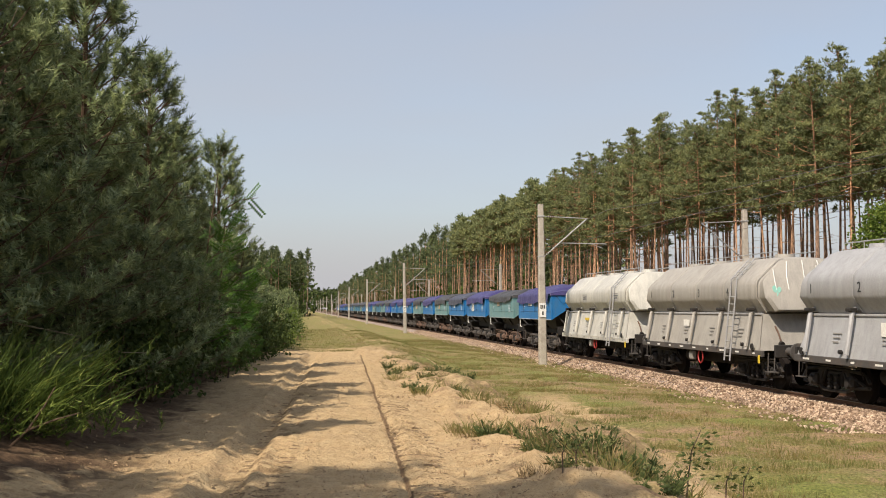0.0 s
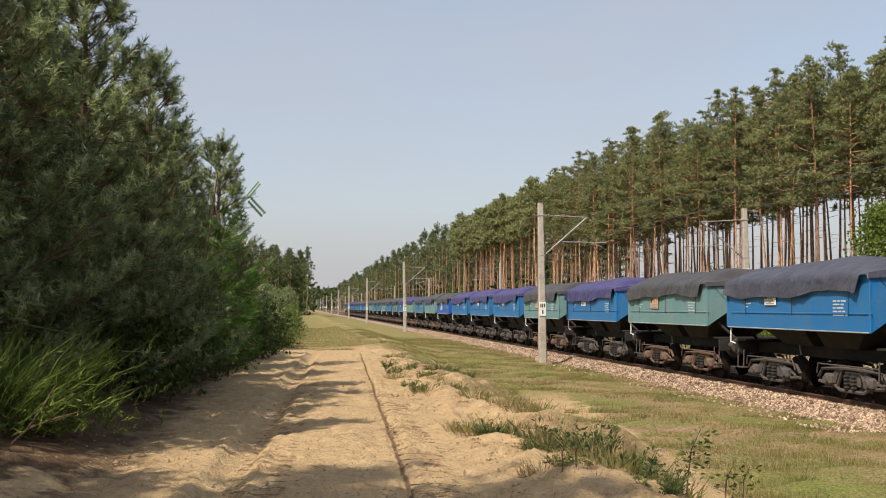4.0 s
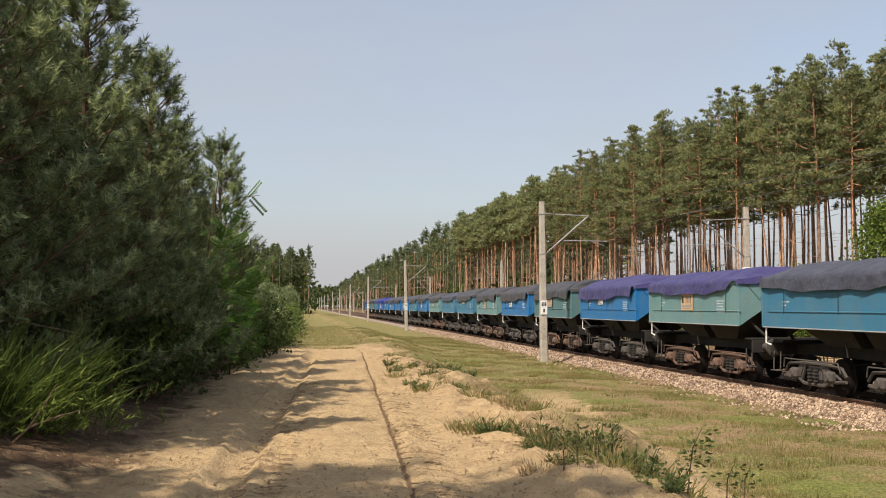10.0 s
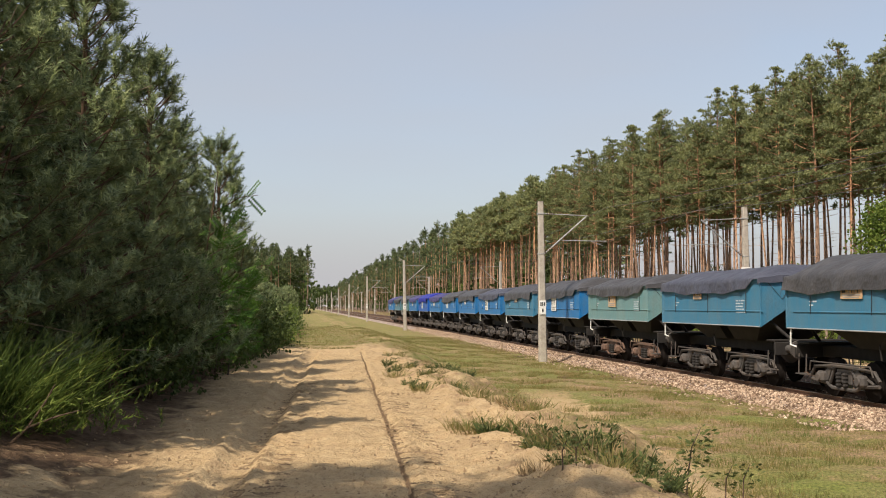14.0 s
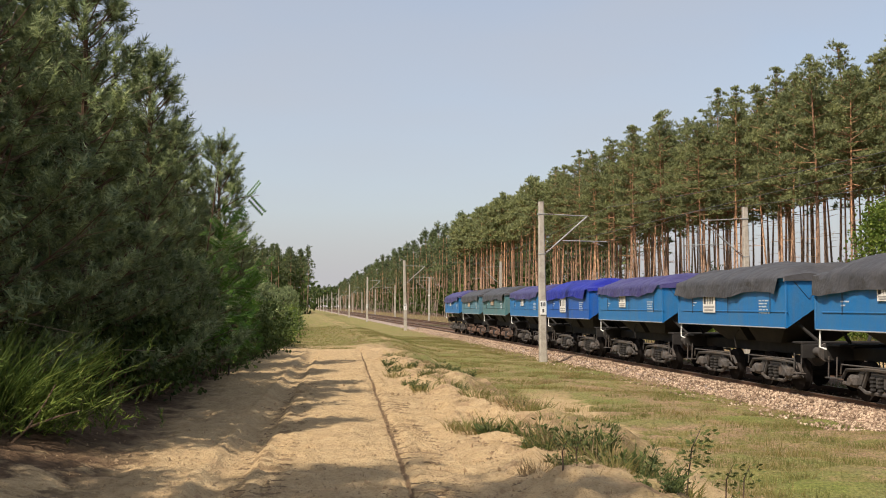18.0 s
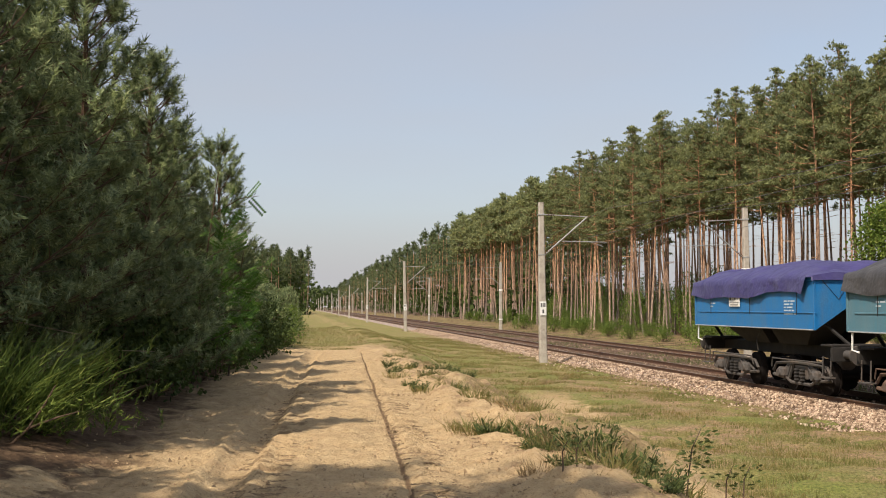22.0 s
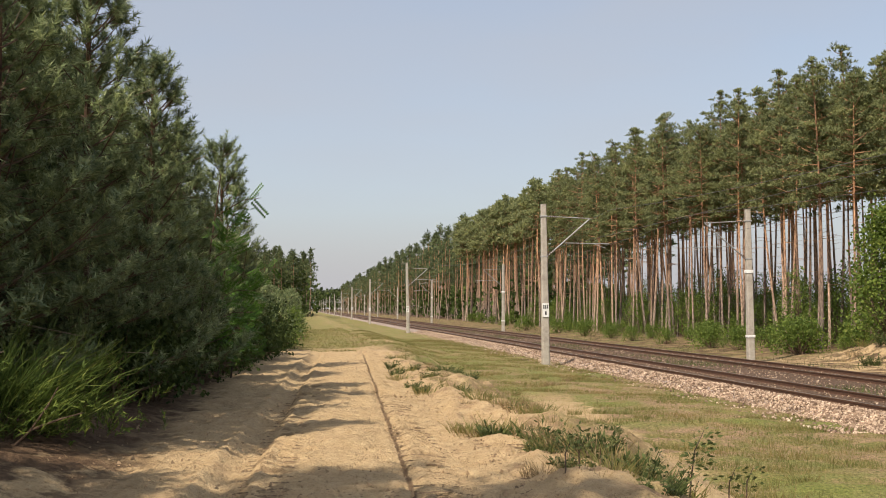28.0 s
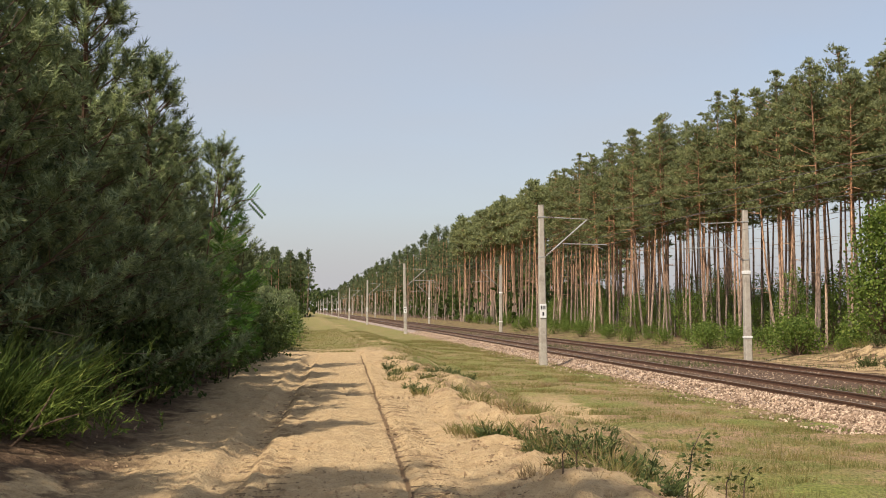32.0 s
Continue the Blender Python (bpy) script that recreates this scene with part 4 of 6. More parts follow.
# paint, tarpaulin, tarpaulin form, placard (width, height, offset along, material)
RAKE = [
    ("blue", "purple_tarp", 2, (0.6, 0.42, 0.6, "placard")), ("teal", "grey_tarp", 1, (0.55, 0.4, 0.5, "orange")), ("blue", "purple_tarp", 0, (0.75, 0.75, 0.9, "placard")),
    ("blue", "slate_tarp", 2, (0.5, 0.5, 0.7, "placard")), ("teal", "grey_tarp", 0, (0.6, 0.6, 0.6, "orange")), ("blue", "purple_tarp", 2, (0.5, 0.5, 0.6, "placard")),
    ("teal", "grey_tarp", 0, (0.8, 0.6, 0.2, "orange")), ("blue", "purple_tarp", 2, (0.5, 0.45, 0.3, "placard")), ("blue", "purple_tarp", 0, (0.5, 0.45, 0.2, "placard")),
    ("blue", "purple_tarp", 2, (0.5, 0.45, 0.2, "placard")), ("bright_blue", "grey_tarp", 0, (0.75, 0.8, 0.6, "placard")), ("teal", "grey_tarp", 3, None),
    ("sky_blue", "slate_tarp", 1, None), ("teal", "purple_tarp", 1, (0.75, 0.7, -0.2, "orange")), ("blue", "purple_tarp", 2, (0.5, 0.5, 0.4, "placard")),
    ("dull_teal", "grey_tarp", 0, (0.7, 0.6, 0.1, "orange")), ("blue", "grey_tarp", 2, (0.55, 0.6, 0.7, "placard")), ("teal", "grey_tarp", 0, (0.5, 0.75, 0.2, "orange")),
    ("sky_blue", "grey_tarp", 3, (0.7, 0.4, 0.3, "orange")), ("sky_blue", "slate_tarp", 1, (0.5, 0.35, 0.3, "orange")), ("teal", "grey_tarp", 1, (0.7, 0.6, 0.1, "orange")),
    ("blue", "grey_tarp", 3, (0.7, 0.8, 0.5, "placard")), ("sky_blue", "grey_tarp", 0, (0.5, 0.35, 0.3, "orange")), ("blue", "slate_tarp", 1, (0.7, 0.85, 0.6, "placard")),
    ("blue", "grey_tarp", 0, (0.5, 0.45, 0.4, "placard")), ("blue", "grey_tarp", 2, (0.7, 0.75, 0.9, "placard")), ("blue", "purple_tarp", 1, (0.6, 0.6, 0.3, "placard")),
    ("bright_blue", "vivid_tarp", 0, (0.8, 0.85, 0.3, "placard")), ("blue", "purple_tarp", 1, (0.55, 0.55, 0.2, "placard")), ("dull_teal", "grey_tarp", 0, (0.7, 0.5, 0.2, "orange")),
    ("steel_teal", "grey_tarp", 2, (0.6, 0.6, 0.3, "orange")), ("blue", "purple_tarp", 2, (0.55, 0.55, 0.5, "placard"))]
PAINT_WORDS = {"blue": "blue", "bright_blue": "bright blue", "sky_blue": "faded blue", "teal": "pale teal", "steel_teal": "bluish teal", "dull_teal": "dull dark teal"}
TARP_WORDS = {"grey_tarp": "dark grey", "slate_tarp": "slate grey", "purple_tarp": "violet", "vivid_tarp": "vivid blue-violet"}


def own_material(ob, m):
    """Give this object alone the material, on a shared mesh."""
    ob.material_slots[0].link = "OBJECT"
    ob.material_slots[0].material = m


def fill_rake():
    for k, (paint, tarp, form, card) in enumerate(RAKE, 1):
        w = HOPPER if k == 1 else copy_thing(HOPPER, Matrix.Identity(4))
        w["label"] = f"{PAINT_WORDS[paint]} hopper wagon under a {TARP_WORDS[tarp]} tarpaulin, rolling past"
        for o in list(w.children):
            kind = o.name.split(".")[0]
            if kind == "hopper_box":
                own_material(o, M[paint])
                for c in o.children:
                    if c.name.split(".")[0] in ("top_rim", "side_rib", "corner_post"):
                        own_material(c, M[paint])
            elif kind == "tarpaulin":
                o.data = TARP_MESH[form]
                own_material(o, M[tarp])
            elif kind == "placard":
                if paint == "teal" and card is None:
                    part("torn_flap", torn_flap(2.0), M["vivid_tarp"], w, "torn blue tarpaulin flap", 60, Matrix.Translation((0, -2.35, 0)))
                if card is None:
                    for c in list(o.children):
                        bpy.data.objects.remove(c)
                    bpy.data.objects.remove(o)
                    continue
                wd, ht, off, mat = card
                own_material(o, M[mat])
                base = Vector((-1.482, 0.35, BOX_LO + 0.82))
                o.matrix_basis = Matrix.Translation((0, off + 0.2, -(ht - 0.5) / 2 + 0.05)) @ Matrix.Translation(base) @ Matrix.Diagonal((1, wd * 1.4 / 0.5, ht / 0.5, 1)) @ Matrix.Translation(-base)
            elif kind == "bogie" and ("teal" in paint):
                for c in o.children:
                    if c.name.split(".")[0] in ("side_frame", "axle_box", "top_rail"):
                        own_material(c, M["rust"])
        TRAIN.append((w, 50.95 + PITCH * k - BOX_LEN / 2 - 0.2))


fill_rake()
TANK_PITCH = 12.16


def build_tank_wagon(paint, label):
    """A four-bay powder wagon: a bulging eight-sided tank over a sloping skirt."""
    w = thing("powder_wagon", label, "railway wagon", "powder wagons of the train")
    half = TANK_PITCH / 2
    hl, n = 4.63, 4
    step_ = 2 * hl / n
    foot = lambda z: 0.42 * min(1.0, max(0.0, (3.6 - z) / 1.2))
    side = [(0.0, 3.63), (0.6, 3.61), (0.78, 3.55), (1.3, 3.06), (1.385, 2.94), (1.41, 2.82), (1.41, 2.49), (1.37, 2.41), (1.12, 2.06)]
    prof = side + [(-x, z) for x, z in reversed(side[1:])]
    for i in range(n):
        y0 = -hl + i * step_
        rings = []
        for t in (0.0, 0.03, 0.1, 0.25, 0.5, 0.75, 0.9, 0.97, 1.0):
            y = y0 + t * step_
            k = 0.962 + 0.038 * (1 - abs(2 * t - 1) ** 5)
            if (i == 0 and t < 0.05) or (i == n - 1 and t > 0.95):
                k -= 0.05 if t in (0.0, 1.0) else 0.012
            rings.append([(x * k, y, 2.8 + (z - 2.8) * k) for x, z in prof])
        # the end faces lean out towards their foot
        for k, out in ((0.93, 0.0), (0.86, 0.05)):
            if i == 0:
                rings.insert(0, [(x * k, y0 - 0.03 - out - foot(z), 2.8 + (z - 2.8) * k) for x, z in prof])
            if i == n - 1:
                rings.append([(x * k, y0 + step_ + 0.03 + out + foot(z), 2.8 + (z - 2.8) * k) for x, z in prof])
        tank = part("tank_section", Shape().loft(rings, True), M[paint], w, smooth=30)
        hatch = part("top_hatch", Shape().tube((0, y0 + step_ / 2, 3.56), (0, y0 + step_ / 2, 3.74), 0.3, 0.27, 16), M[paint], tank)
        for sx in (-1, 1):
            part("weld_seam", Shape().path([(sx * x * 0.965, y0 + 0.01, 2.8 + (z - 2.8) * 0.965) for x, z in side[1:]], 0.012, 5), M[paint], tank)
            if paint != "cream":
                digit(str(n - i), pose(sx * 1.404, y0 + step_ * 0.88 - (0 if sx < 0 else 0.2), 2.56, 90, 0, -90 if sx < 0 else 90), tank)
            elif i in (0, 2):
                for q, (wd, m) in enumerate(((0.7, "print"), (0.62, "slate_tarp"), (0.66, "slate_tarp"), (0.7, "print"))):
                    part("sign_bar", Shape().box((sx * 1.409, y0 + step_ * 0.5, 2.52 + q * 0.085), (0.012, wd, 0.045)), M[m], tank, "grey-blue painted sign")
    if paint != "cream":
        for e in (-1, 1):
            for x, top in ((-0.98, 3.2), (-0.62, 3.42), (-0.12, 3.46), (0.36, 3.46), (0.8, 3.4)):
                part("white_line", Shape().path([(x * (0.9 if z > 3.3 else 1.0), e * (hl + 0.085 + foot(z)), z) for z in (top + 0.06, 3.1, 2.7)], 0.014, 5), M["white"], w, "white drip line on the tank end")
    if paint == "tan":
        for q, (x, z, a, b) in enumerate(((-1.02, 2.72, 0.07, 0.1), (-0.9, 2.7, 0.06, 0.08), (-0.98, 2.58, 0.04, 0.06))):
            part("paint_mark", Shape().loft([[(x + a * math.cos(i * 0.785), -hl - 0.075 - d - foot(z + b * math.sin(i * 0.785)), z + b * math.sin(i * 0.785 + 0.3 * q)) for i in range(8)] for d in (0.0, 0.02)]), M["mint"], w, "pale green paint smudge")
    for sx in (-1, 1):
        sk = Shape()
        sk.loft([[(sx * 1.45, e * 4.95, 1.06), (sx * 1.2, e * 4.62, 2.05), (sx * 1.15, e * 4.58, 2.05), (sx * 1.40, e * 4.9, 1.06)] for e in (-1, 1)])
        part("skirt", sk, M[paint], w, smooth=20)
        part("skirt_lip", Shape().box((sx * 1.2, 0, 2.045), (0.09, 9.2, 0.06), 0.012), M["pale"], w)
        part("sole_bar", Shape().box((sx * 1.42, 0, 0.98), (0.1, 10.2, 0.17), 0.012), M["cream" if paint == "cream" else "bogie"], w)
        for q in range(9):
            part("stencil_bar", Shape().box((sx * 1.473, -4.6 + q * 1.13, 0.98), (0.006, 0.16 + 0.08 * (q % 3), 0.045)), M["print" if paint == "cream" else "placard"], w)
        for i in range(n + 1):
            y = -hl + 0.28 + i * (2 * hl - 0.5) / n + (0 if i == n else 0.15)
            pp = Shape().path([(sx * 1.18, y + 0.12, 2.18), (sx * 1.3, y + 0.08, 2.16), (sx * 1.37, y, 1.98), (sx * 1.53, y - 0.03, 1.15)], 0.058, 8)
            part("strut_pipe", pp, M[paint], w)
            part("pipe_clamp", Shape().box((sx * 1.33, y + 0.08, 2.17), (0.2, 0.22, 0.09), 0.02), M["frame"], w)
            if i < n:
                for q in range(3):
                    part("lettering_bar", Shape().box((sx * (1.325 + 0.025 * q + 0.01), y + 0.75, 1.62 - 0.1 * q), (0.012, 0.4 - 0.07 * q, 0.028)), M["print"], w)
                part("drain_cock", Shape().tube((sx * 1.44, y + 0.35, 1.2), (sx * 1.52, y + 0.35, 1.2), 0.05, n=8), M["frame"], w)
        plate = {"cream": ("yellow", 0.9, 0.1), "tan": ("placard", 0.5, 0.2), "pale": ("placard", 0.5, 0.3)}[paint]
        part("skirt_plate", Shape().box((sx * 1.345, 0.9, 1.74), (0.012, plate[1], plate[2]), 0.002), M[plate[0]], w, "painted plate on the skirt")
        for yy in (-4.6, 4.6):
            part("tie_down_ring", Shape().tube((sx * 1.5, yy, 1.16), (sx * 1.53, yy, 1.16), 0.09, n=12), M["frame"], w)
        part("yellow_tag", Shape().box((sx * 1.49, -5.0, 0.83), (0.03, 0.1, 0.22), 0.01), M["yellow"], w)
        ld = Shape()
        for a in (-0.2, 0.2):
            ld.path([(sx * 1.66, -3.2 + a, 0.72), (sx * 1.44, -3.2 + a, 2.75)], 0.024, 6)
        for q in range(9):
            z = 0.85 + q * 0.21
            x = 1.66 - 0.108 * (z - 0.72)
            ld.tube((sx * x, -3.4, z), (sx * x, -3.0, z), 0.015, n=6)
        for a in (-0.2, 0.2):
            ld.path([(sx * 1.44, -3.2 + a, 2.75), (sx * 1.42, -3.2 + a, 3.02), (sx * 0.86, -3.2 + a, 3.62)], 0.02, 6)
        for q in range(4):
            ld.tube((sx * (1.37 - 0.14 * q), -3.4, 3.08 + 0.15 * q), (sx * (1.37 - 0.14 * q), -3.0, 3.08 + 0.15 * q), 0.014, n=6)
        part("ladder", ld, M["pale"], w)
    for e in (-1, 1):
        fr = Shape()
        fr.loft([[(-1.42, e * 4.93, 1.06), (1.42, e * 4.93, 1.06), (1.17, e * 4.6, 2.05), (-1.17, e * 4.6, 2.05)],
                 [(-1.42, e * 4.88, 1.06), (1.42, e * 4.88, 1.06), (1.17, e * 4.55, 2.05), (-1.17, e * 4.55, 2.05)]])
        part("end_panel", fr, M[paint], w)
        for sx in (-1, 1):
            part("brake_hose", Shape().path([(sx * 0.9, e * 4.74, 1.72), (sx * 0.84, e * 4.84, 1.5), (sx * 0.82, e * 4.93, 1.3)], 0.025, 6), M["rust"], w)
            part("hose_valve", Shape().tube((sx * 0.82, e * 4.92, 1.24), (sx * 0.82, e * 5.0, 1.22), 0.08, n=10), M["frame"], w)
        build_bogie(w, e * 3.85, M["frame"], 1.8)
    for sx in (-1, 1):
        wk = Shape().tube((sx * 0.55, -hl + 0.4, 3.78), (sx * 0.55, hl - 0.4, 3.78), 0.016, n=5)
        part("roof_rail", wk, M["steel"], w)
        post = Shape().tube((sx * 0.55, 0, 3.54), (sx * 0.55, 0, 3.78), 0.013, n=5).mesh("rail_post", M["steel"])
        for q in range(10):
            part("rail_post", post, None, w, at=Matrix.Translation((0, -hl + 0.45 + q * (2 * hl - 0.9) / 9, 0)))
    part("underframe", Shape().box((0, 0, 0.98), (1.4, 10.6, 0.3), 0.02), M["frame"], w)
    # dark box added below the floor to fill in the shade there
    part("brake_rigging", Shape().box((0.2, 0, 0.66), (1.5, 4.2, 0.34), 0.05), M["frame"], w)
    part("air_tank", Shape().tube((-0.9, 0.9, 0.7), (-0.9, 1.7, 0.7), 0.2, n=14), M["frame"], w)
    wheel = Shape().path([(-1.38, -0.4 + 0.2 * math.cos(q * 0.5236), 0.72 + 0.2 * math.sin(q * 0.5236)) for q in range(13)], 0.022, 6)
    part("hand_wheel", wheel, M["red"], w, "red hand wheel")
    part("valve_box", Shape().box((-1.3, 0.5, 0.72), (0.16, 0.28, 0.26), 0.03), M["steel"], w)
    build_ends(w, half)
    return w


def digit(text, at, parent):
    """A stencilled number in the built-in letter form, as a mesh."""
    cu = bpy.data.curves.new("digit", "FONT")
    cu.body, cu.size, cu.extrude = text, 0.34, 0.003
    tob = new("digit", cu)
    me = bpy.data.meshes.new_from_object(tob.evaluated_get(bpy.context.evaluated_depsgraph_get()))
    bpy.data.objects.remove(tob)
    me.materials.clear()
    me.materials.append(M["ink"])
    part("section_number", me, None, parent, "black section number", at=at)


FRONT_JOIN = 51.35
for q, (paint, label) in enumerate((("cream", "cream white powder wagon with a sloping skirt, rolling past"), ("tan", "dusty beige-grey powder wagon with white drip lines, rolling past"), ("pale", "pale grey powder wagon with a sloping skirt, rolling past"))):
    TRAIN.append((build_tank_wagon(paint, label), FRONT_JOIN - TANK_PITCH * (q + 0.5)))


# ---- trees ----
def young_pine(seed, h, radius, bare=0.12, needles=56, width=0.0055, gap=0.35, fill=0.82, slim=1.0, dry=0.14):
    """A bushy young pine: whorls of boughs that curve up, side twigs, and bottle-brush shoots crowded towards the twig ends."""
    rng = np.random.default_rng(seed)
    t = thing("young_pine", "dense dark green young pine beside the sand road", "pine tree", "young pines beside the road")
    lean = rng.normal(0, 0.02, 2)
    stem = lambda z: np.array([lean[0] * z * z / h, lean[1] * z * z / h, z])
    tr = [tuple(stem(z)) for z in np.linspace(-0.3, h * 0.97, 9)]
    part("trunk", Shape().path(tr, [0.018 + 0.075 * (1 - max(p[2], 0) / h) * h / 7 for p in tr], 8), M["young_bark"], t)
    br, dead = Shape(), Shape()
    P, D, S = [], [], []

    def brush(p, d, s):
        P.append(p)
        D.append(d)
        S.append(s)
    z = 0.25
    while z < h * 0.95:
        rel = z / h
        L0 = (radius * (1 - rel) ** slim + 0.1) * rng.uniform(0.8, 1.15)
        nb = int(rng.integers(5, 7)) if rel < 0.8 else 5
        w0 = rng.uniform(0, 6.28)
        for b in range(nb):
            w = w0 + b * 6.283 / nb + rng.normal(0, 0.22)
            L = L0 * rng.uniform(0.6, 1.22)
            out = np.array([math.cos(w), math.sin(w), 0.0])
            cross = np.array([-out[1], out[0], 0.0])
            d = out + np.array([0, 0, 0.05 + 0.85 * rel ** 1.2 + rng.normal(0, 0.1)])
            o = stem(z + rng.normal(0, 0.05))
            if rel < bare and rng.random() < (0.7 if bare < 0.4 else 0.96):
                dead.path([o, o + d * L * 0.4, o + d * L * 0.8 + np.array([0, 0, -0.08])], [0.013, 0.009, 0.004], 4)
                continue
            bow = 0.3 * L
            at = lambda q: o + d * L * q + np.array([0, 0, bow * q * q])
            br.path([at(q) for q in (0, 0.4, 0.75, 1.0)], [0.02 * (1 - rel) + 0.01, 0.014, 0.01, 0.006], 4)
            if rng.random() < dry:
                e = at(0.3) + d * L * rng.uniform(0.5, 0.8) + rng.normal(0, 0.15, 3)
                dead.path([at(0.3), e], [0.012, 0.005], 4)
            n = max(1, int(round(L / 0.3 * fill)))
            for i in range(n):
                q = 0.27 + 0.69 * (i + rng.uniform(0.2, 0.8)) / n
                for side in (-1, 1):
                    tl = (0.16 + 0.42 * (1.05 - q) * min(1.4, L)) * rng.uniform(0.7, 1.25)
                    a = at(q)
                    td = out * rng.uniform(0.5, 0.9) + cross * side * rng.uniform(0.6, 1.0) + np.array([0, 0, rng.uniform(0.1, 0.5)])
                    e = a + td * tl
                    br.path([a, e], [0.007, 0.004], 3)
                    for k in range(max(2, int(tl / 0.11))):
                        p = a + td * tl * rng.uniform(0.45, 1.0)
                        brush(p, td * 0.6 + rng.normal(0, 0.38, 3) + np.array([0, 0, 0.55]), rng.uniform(0.65, 1.05))
                    brush(e, td * 0.7 + np.array([0, 0, 0.6]), rng.uniform(0.9, 1.3))
            tip = at(0.97)
            brush(tip, d * 0.8 + np.array([0, 0, 0.7]), rng.uniform(1.2, 1.8))
            for k in range(4):
                brush(tip - d * 0.06, d * 0.5 + rng.normal(0, 0.45, 3) + np.array([0, 0, 0.7]), rng.uniform(0.8, 1.25))
        z += gap * rng.uniform(0.8, 1.2) * (1.1 - 0.25 * rel)
    top = stem(h * 0.93)
    brush(top, np.array([0.0, 0.0, 1.0]), 2.0)
    for k in range(6):
        brush(top - np.array([0, 0, 0.05]), rng.normal(0, 0.45, 3) + np.array([0, 0, 1.0]), rng.uniform(1.1, 1.6))
    tmpl = needle_shoot(needles, 0.23, 0.088, width, rng, 1.15)
    part("crown", tri_mesh("crown", scatter(tmpl, np.array(P), np.array(D), np.array(S) * 1.15, rng), M["needles"]), None, t)
    part("bough_work", br, M["bough"], t)["kind"] = "stuff"
    part("dead_wood", dead, M["dead_wood"], t, "bare pale dead branches")["kind"] = "stuff"
    return t


YOUNG = [young_pine(31, 6.8, 1.65, gap=0.43, fill=0.7, dry=0.35), young_pine(32, 6.2, 1.6), young_pine(33, 6.0, 1.15, slim=0.8),
         young_pine(34, 6.4, 2.0, 0.0, 18, 0.013, 0.36, 1.1), young_pine(35, 4.2, 1.6, 0.0, 12, 0.02, 0.36, 0.9), young_pine(36, 8.0, 2.1, 0.05, 12, 0.018, 0.42, 0.8), young_pine(37, 7.4, 1.25, 0.45, gap=0.33, fill=1.0, dry=0.25)]
FIRST_OF = set()


def plant(proto, x, y, scale=1.0, turn=0.0, dz=0.0, stretch=1.0):
    m = pose(x, y, float(ground_z(x, y)) - 0.02 + dz, 0, 0, turn) @ Matrix.Diagonal((scale, scale, scale * stretch, 1))
    if proto.name not in FIRST_OF:
        FIRST_OF.add(proto.name)
        proto.matrix_basis = m
        return proto
    one = proto.scale.copy()
    proto.scale = (1, 1, 1)
    o = copy_thing(proto, m)
    proto.scale = one
    return o


# front row along the road, then the rows behind it, then the low growth towards the bend
# most pines in the last line are unseen, added to shade the thicket's foot
for kind, x, y, sc in ((6, -4.0, 11.2, 1.02), (0, -3.75, 14.0, 1.0), (1, -3.25, 17.0, 1.08), (1, -2.65, 19.6, 0.95), (1, -2.6, 24.0, 0.86), (2, -2.05, 29.0, 1.0), (1, -2.9, 33.0, 0.72), (1, -2.3, 36.5, 0.66),
                       (3, -4.6, 19.5, 0.95), (3, -4.4, 22.5, 0.98), (3, -3.9, 27.0, 0.95), (3, -4.0, 31.0, 1.0), (3, -4.2, 36.0, 0.9), (3, -3.7, 41.0, 0.75), (4, -2.3, 42.5, 0.98), (4, -3.0, 47.0, 1.05), (4, -2.0, 51.0, 0.82), (3, -4.4, 52.0, 0.8),
                       (4, -1.9, 57.0, 0.72), (4, -3.2, 59.0, 0.95), (4, -1.5, 64.0, 0.66), (4, -2.8, 68.0, 0.85), (4, -1.1, 73.0, 0.66), (4, -2.2, 80.0, 0.85), (4, -0.9, 88.0, 0.75), (4, -1.9, 97.0, 0.85), (4, -1.2, 110.0, 0.9), (4, -1.5, 126.0, 1.0), (4, -1.2, 145.0, 1.1),
                       (5, -5.9, 16.0, 1.0), (5, -6.2, 20.5, 1.0), (5, -6.0, 25.0, 1.05), (5, -6.0, 30.0, 1.0), (5, -6.4, 36.0, 1.0), (5, -6.2, 43.0, 0.9), (5, -6.0, 51.0, 0.85),
                       (5, -6.6, 11.5, 0.9), (3, -5.2, 7.3, 0.95), (3, -5.0, 12.2, 1.04), (3, -5.0, 14.8, 1.1), (3, -4.9, 17.2, 1.05), (5, -8.4, 6.6, 1.1), (5, -8.8, 9.8, 1.2), (5, -9.0, 14.0, 1.15), (5, -9.0, 19.0, 1.1), (5, -9.0, 24.5, 1.1), (5, -8.8, 30.5, 1.2), (5, -9.0, 38.0, 1.1), (5, -8.6, 46.0, 1.0)):
    plant(YOUNG[kind], x, y, sc, (x * 977 + y * 53) % 360)


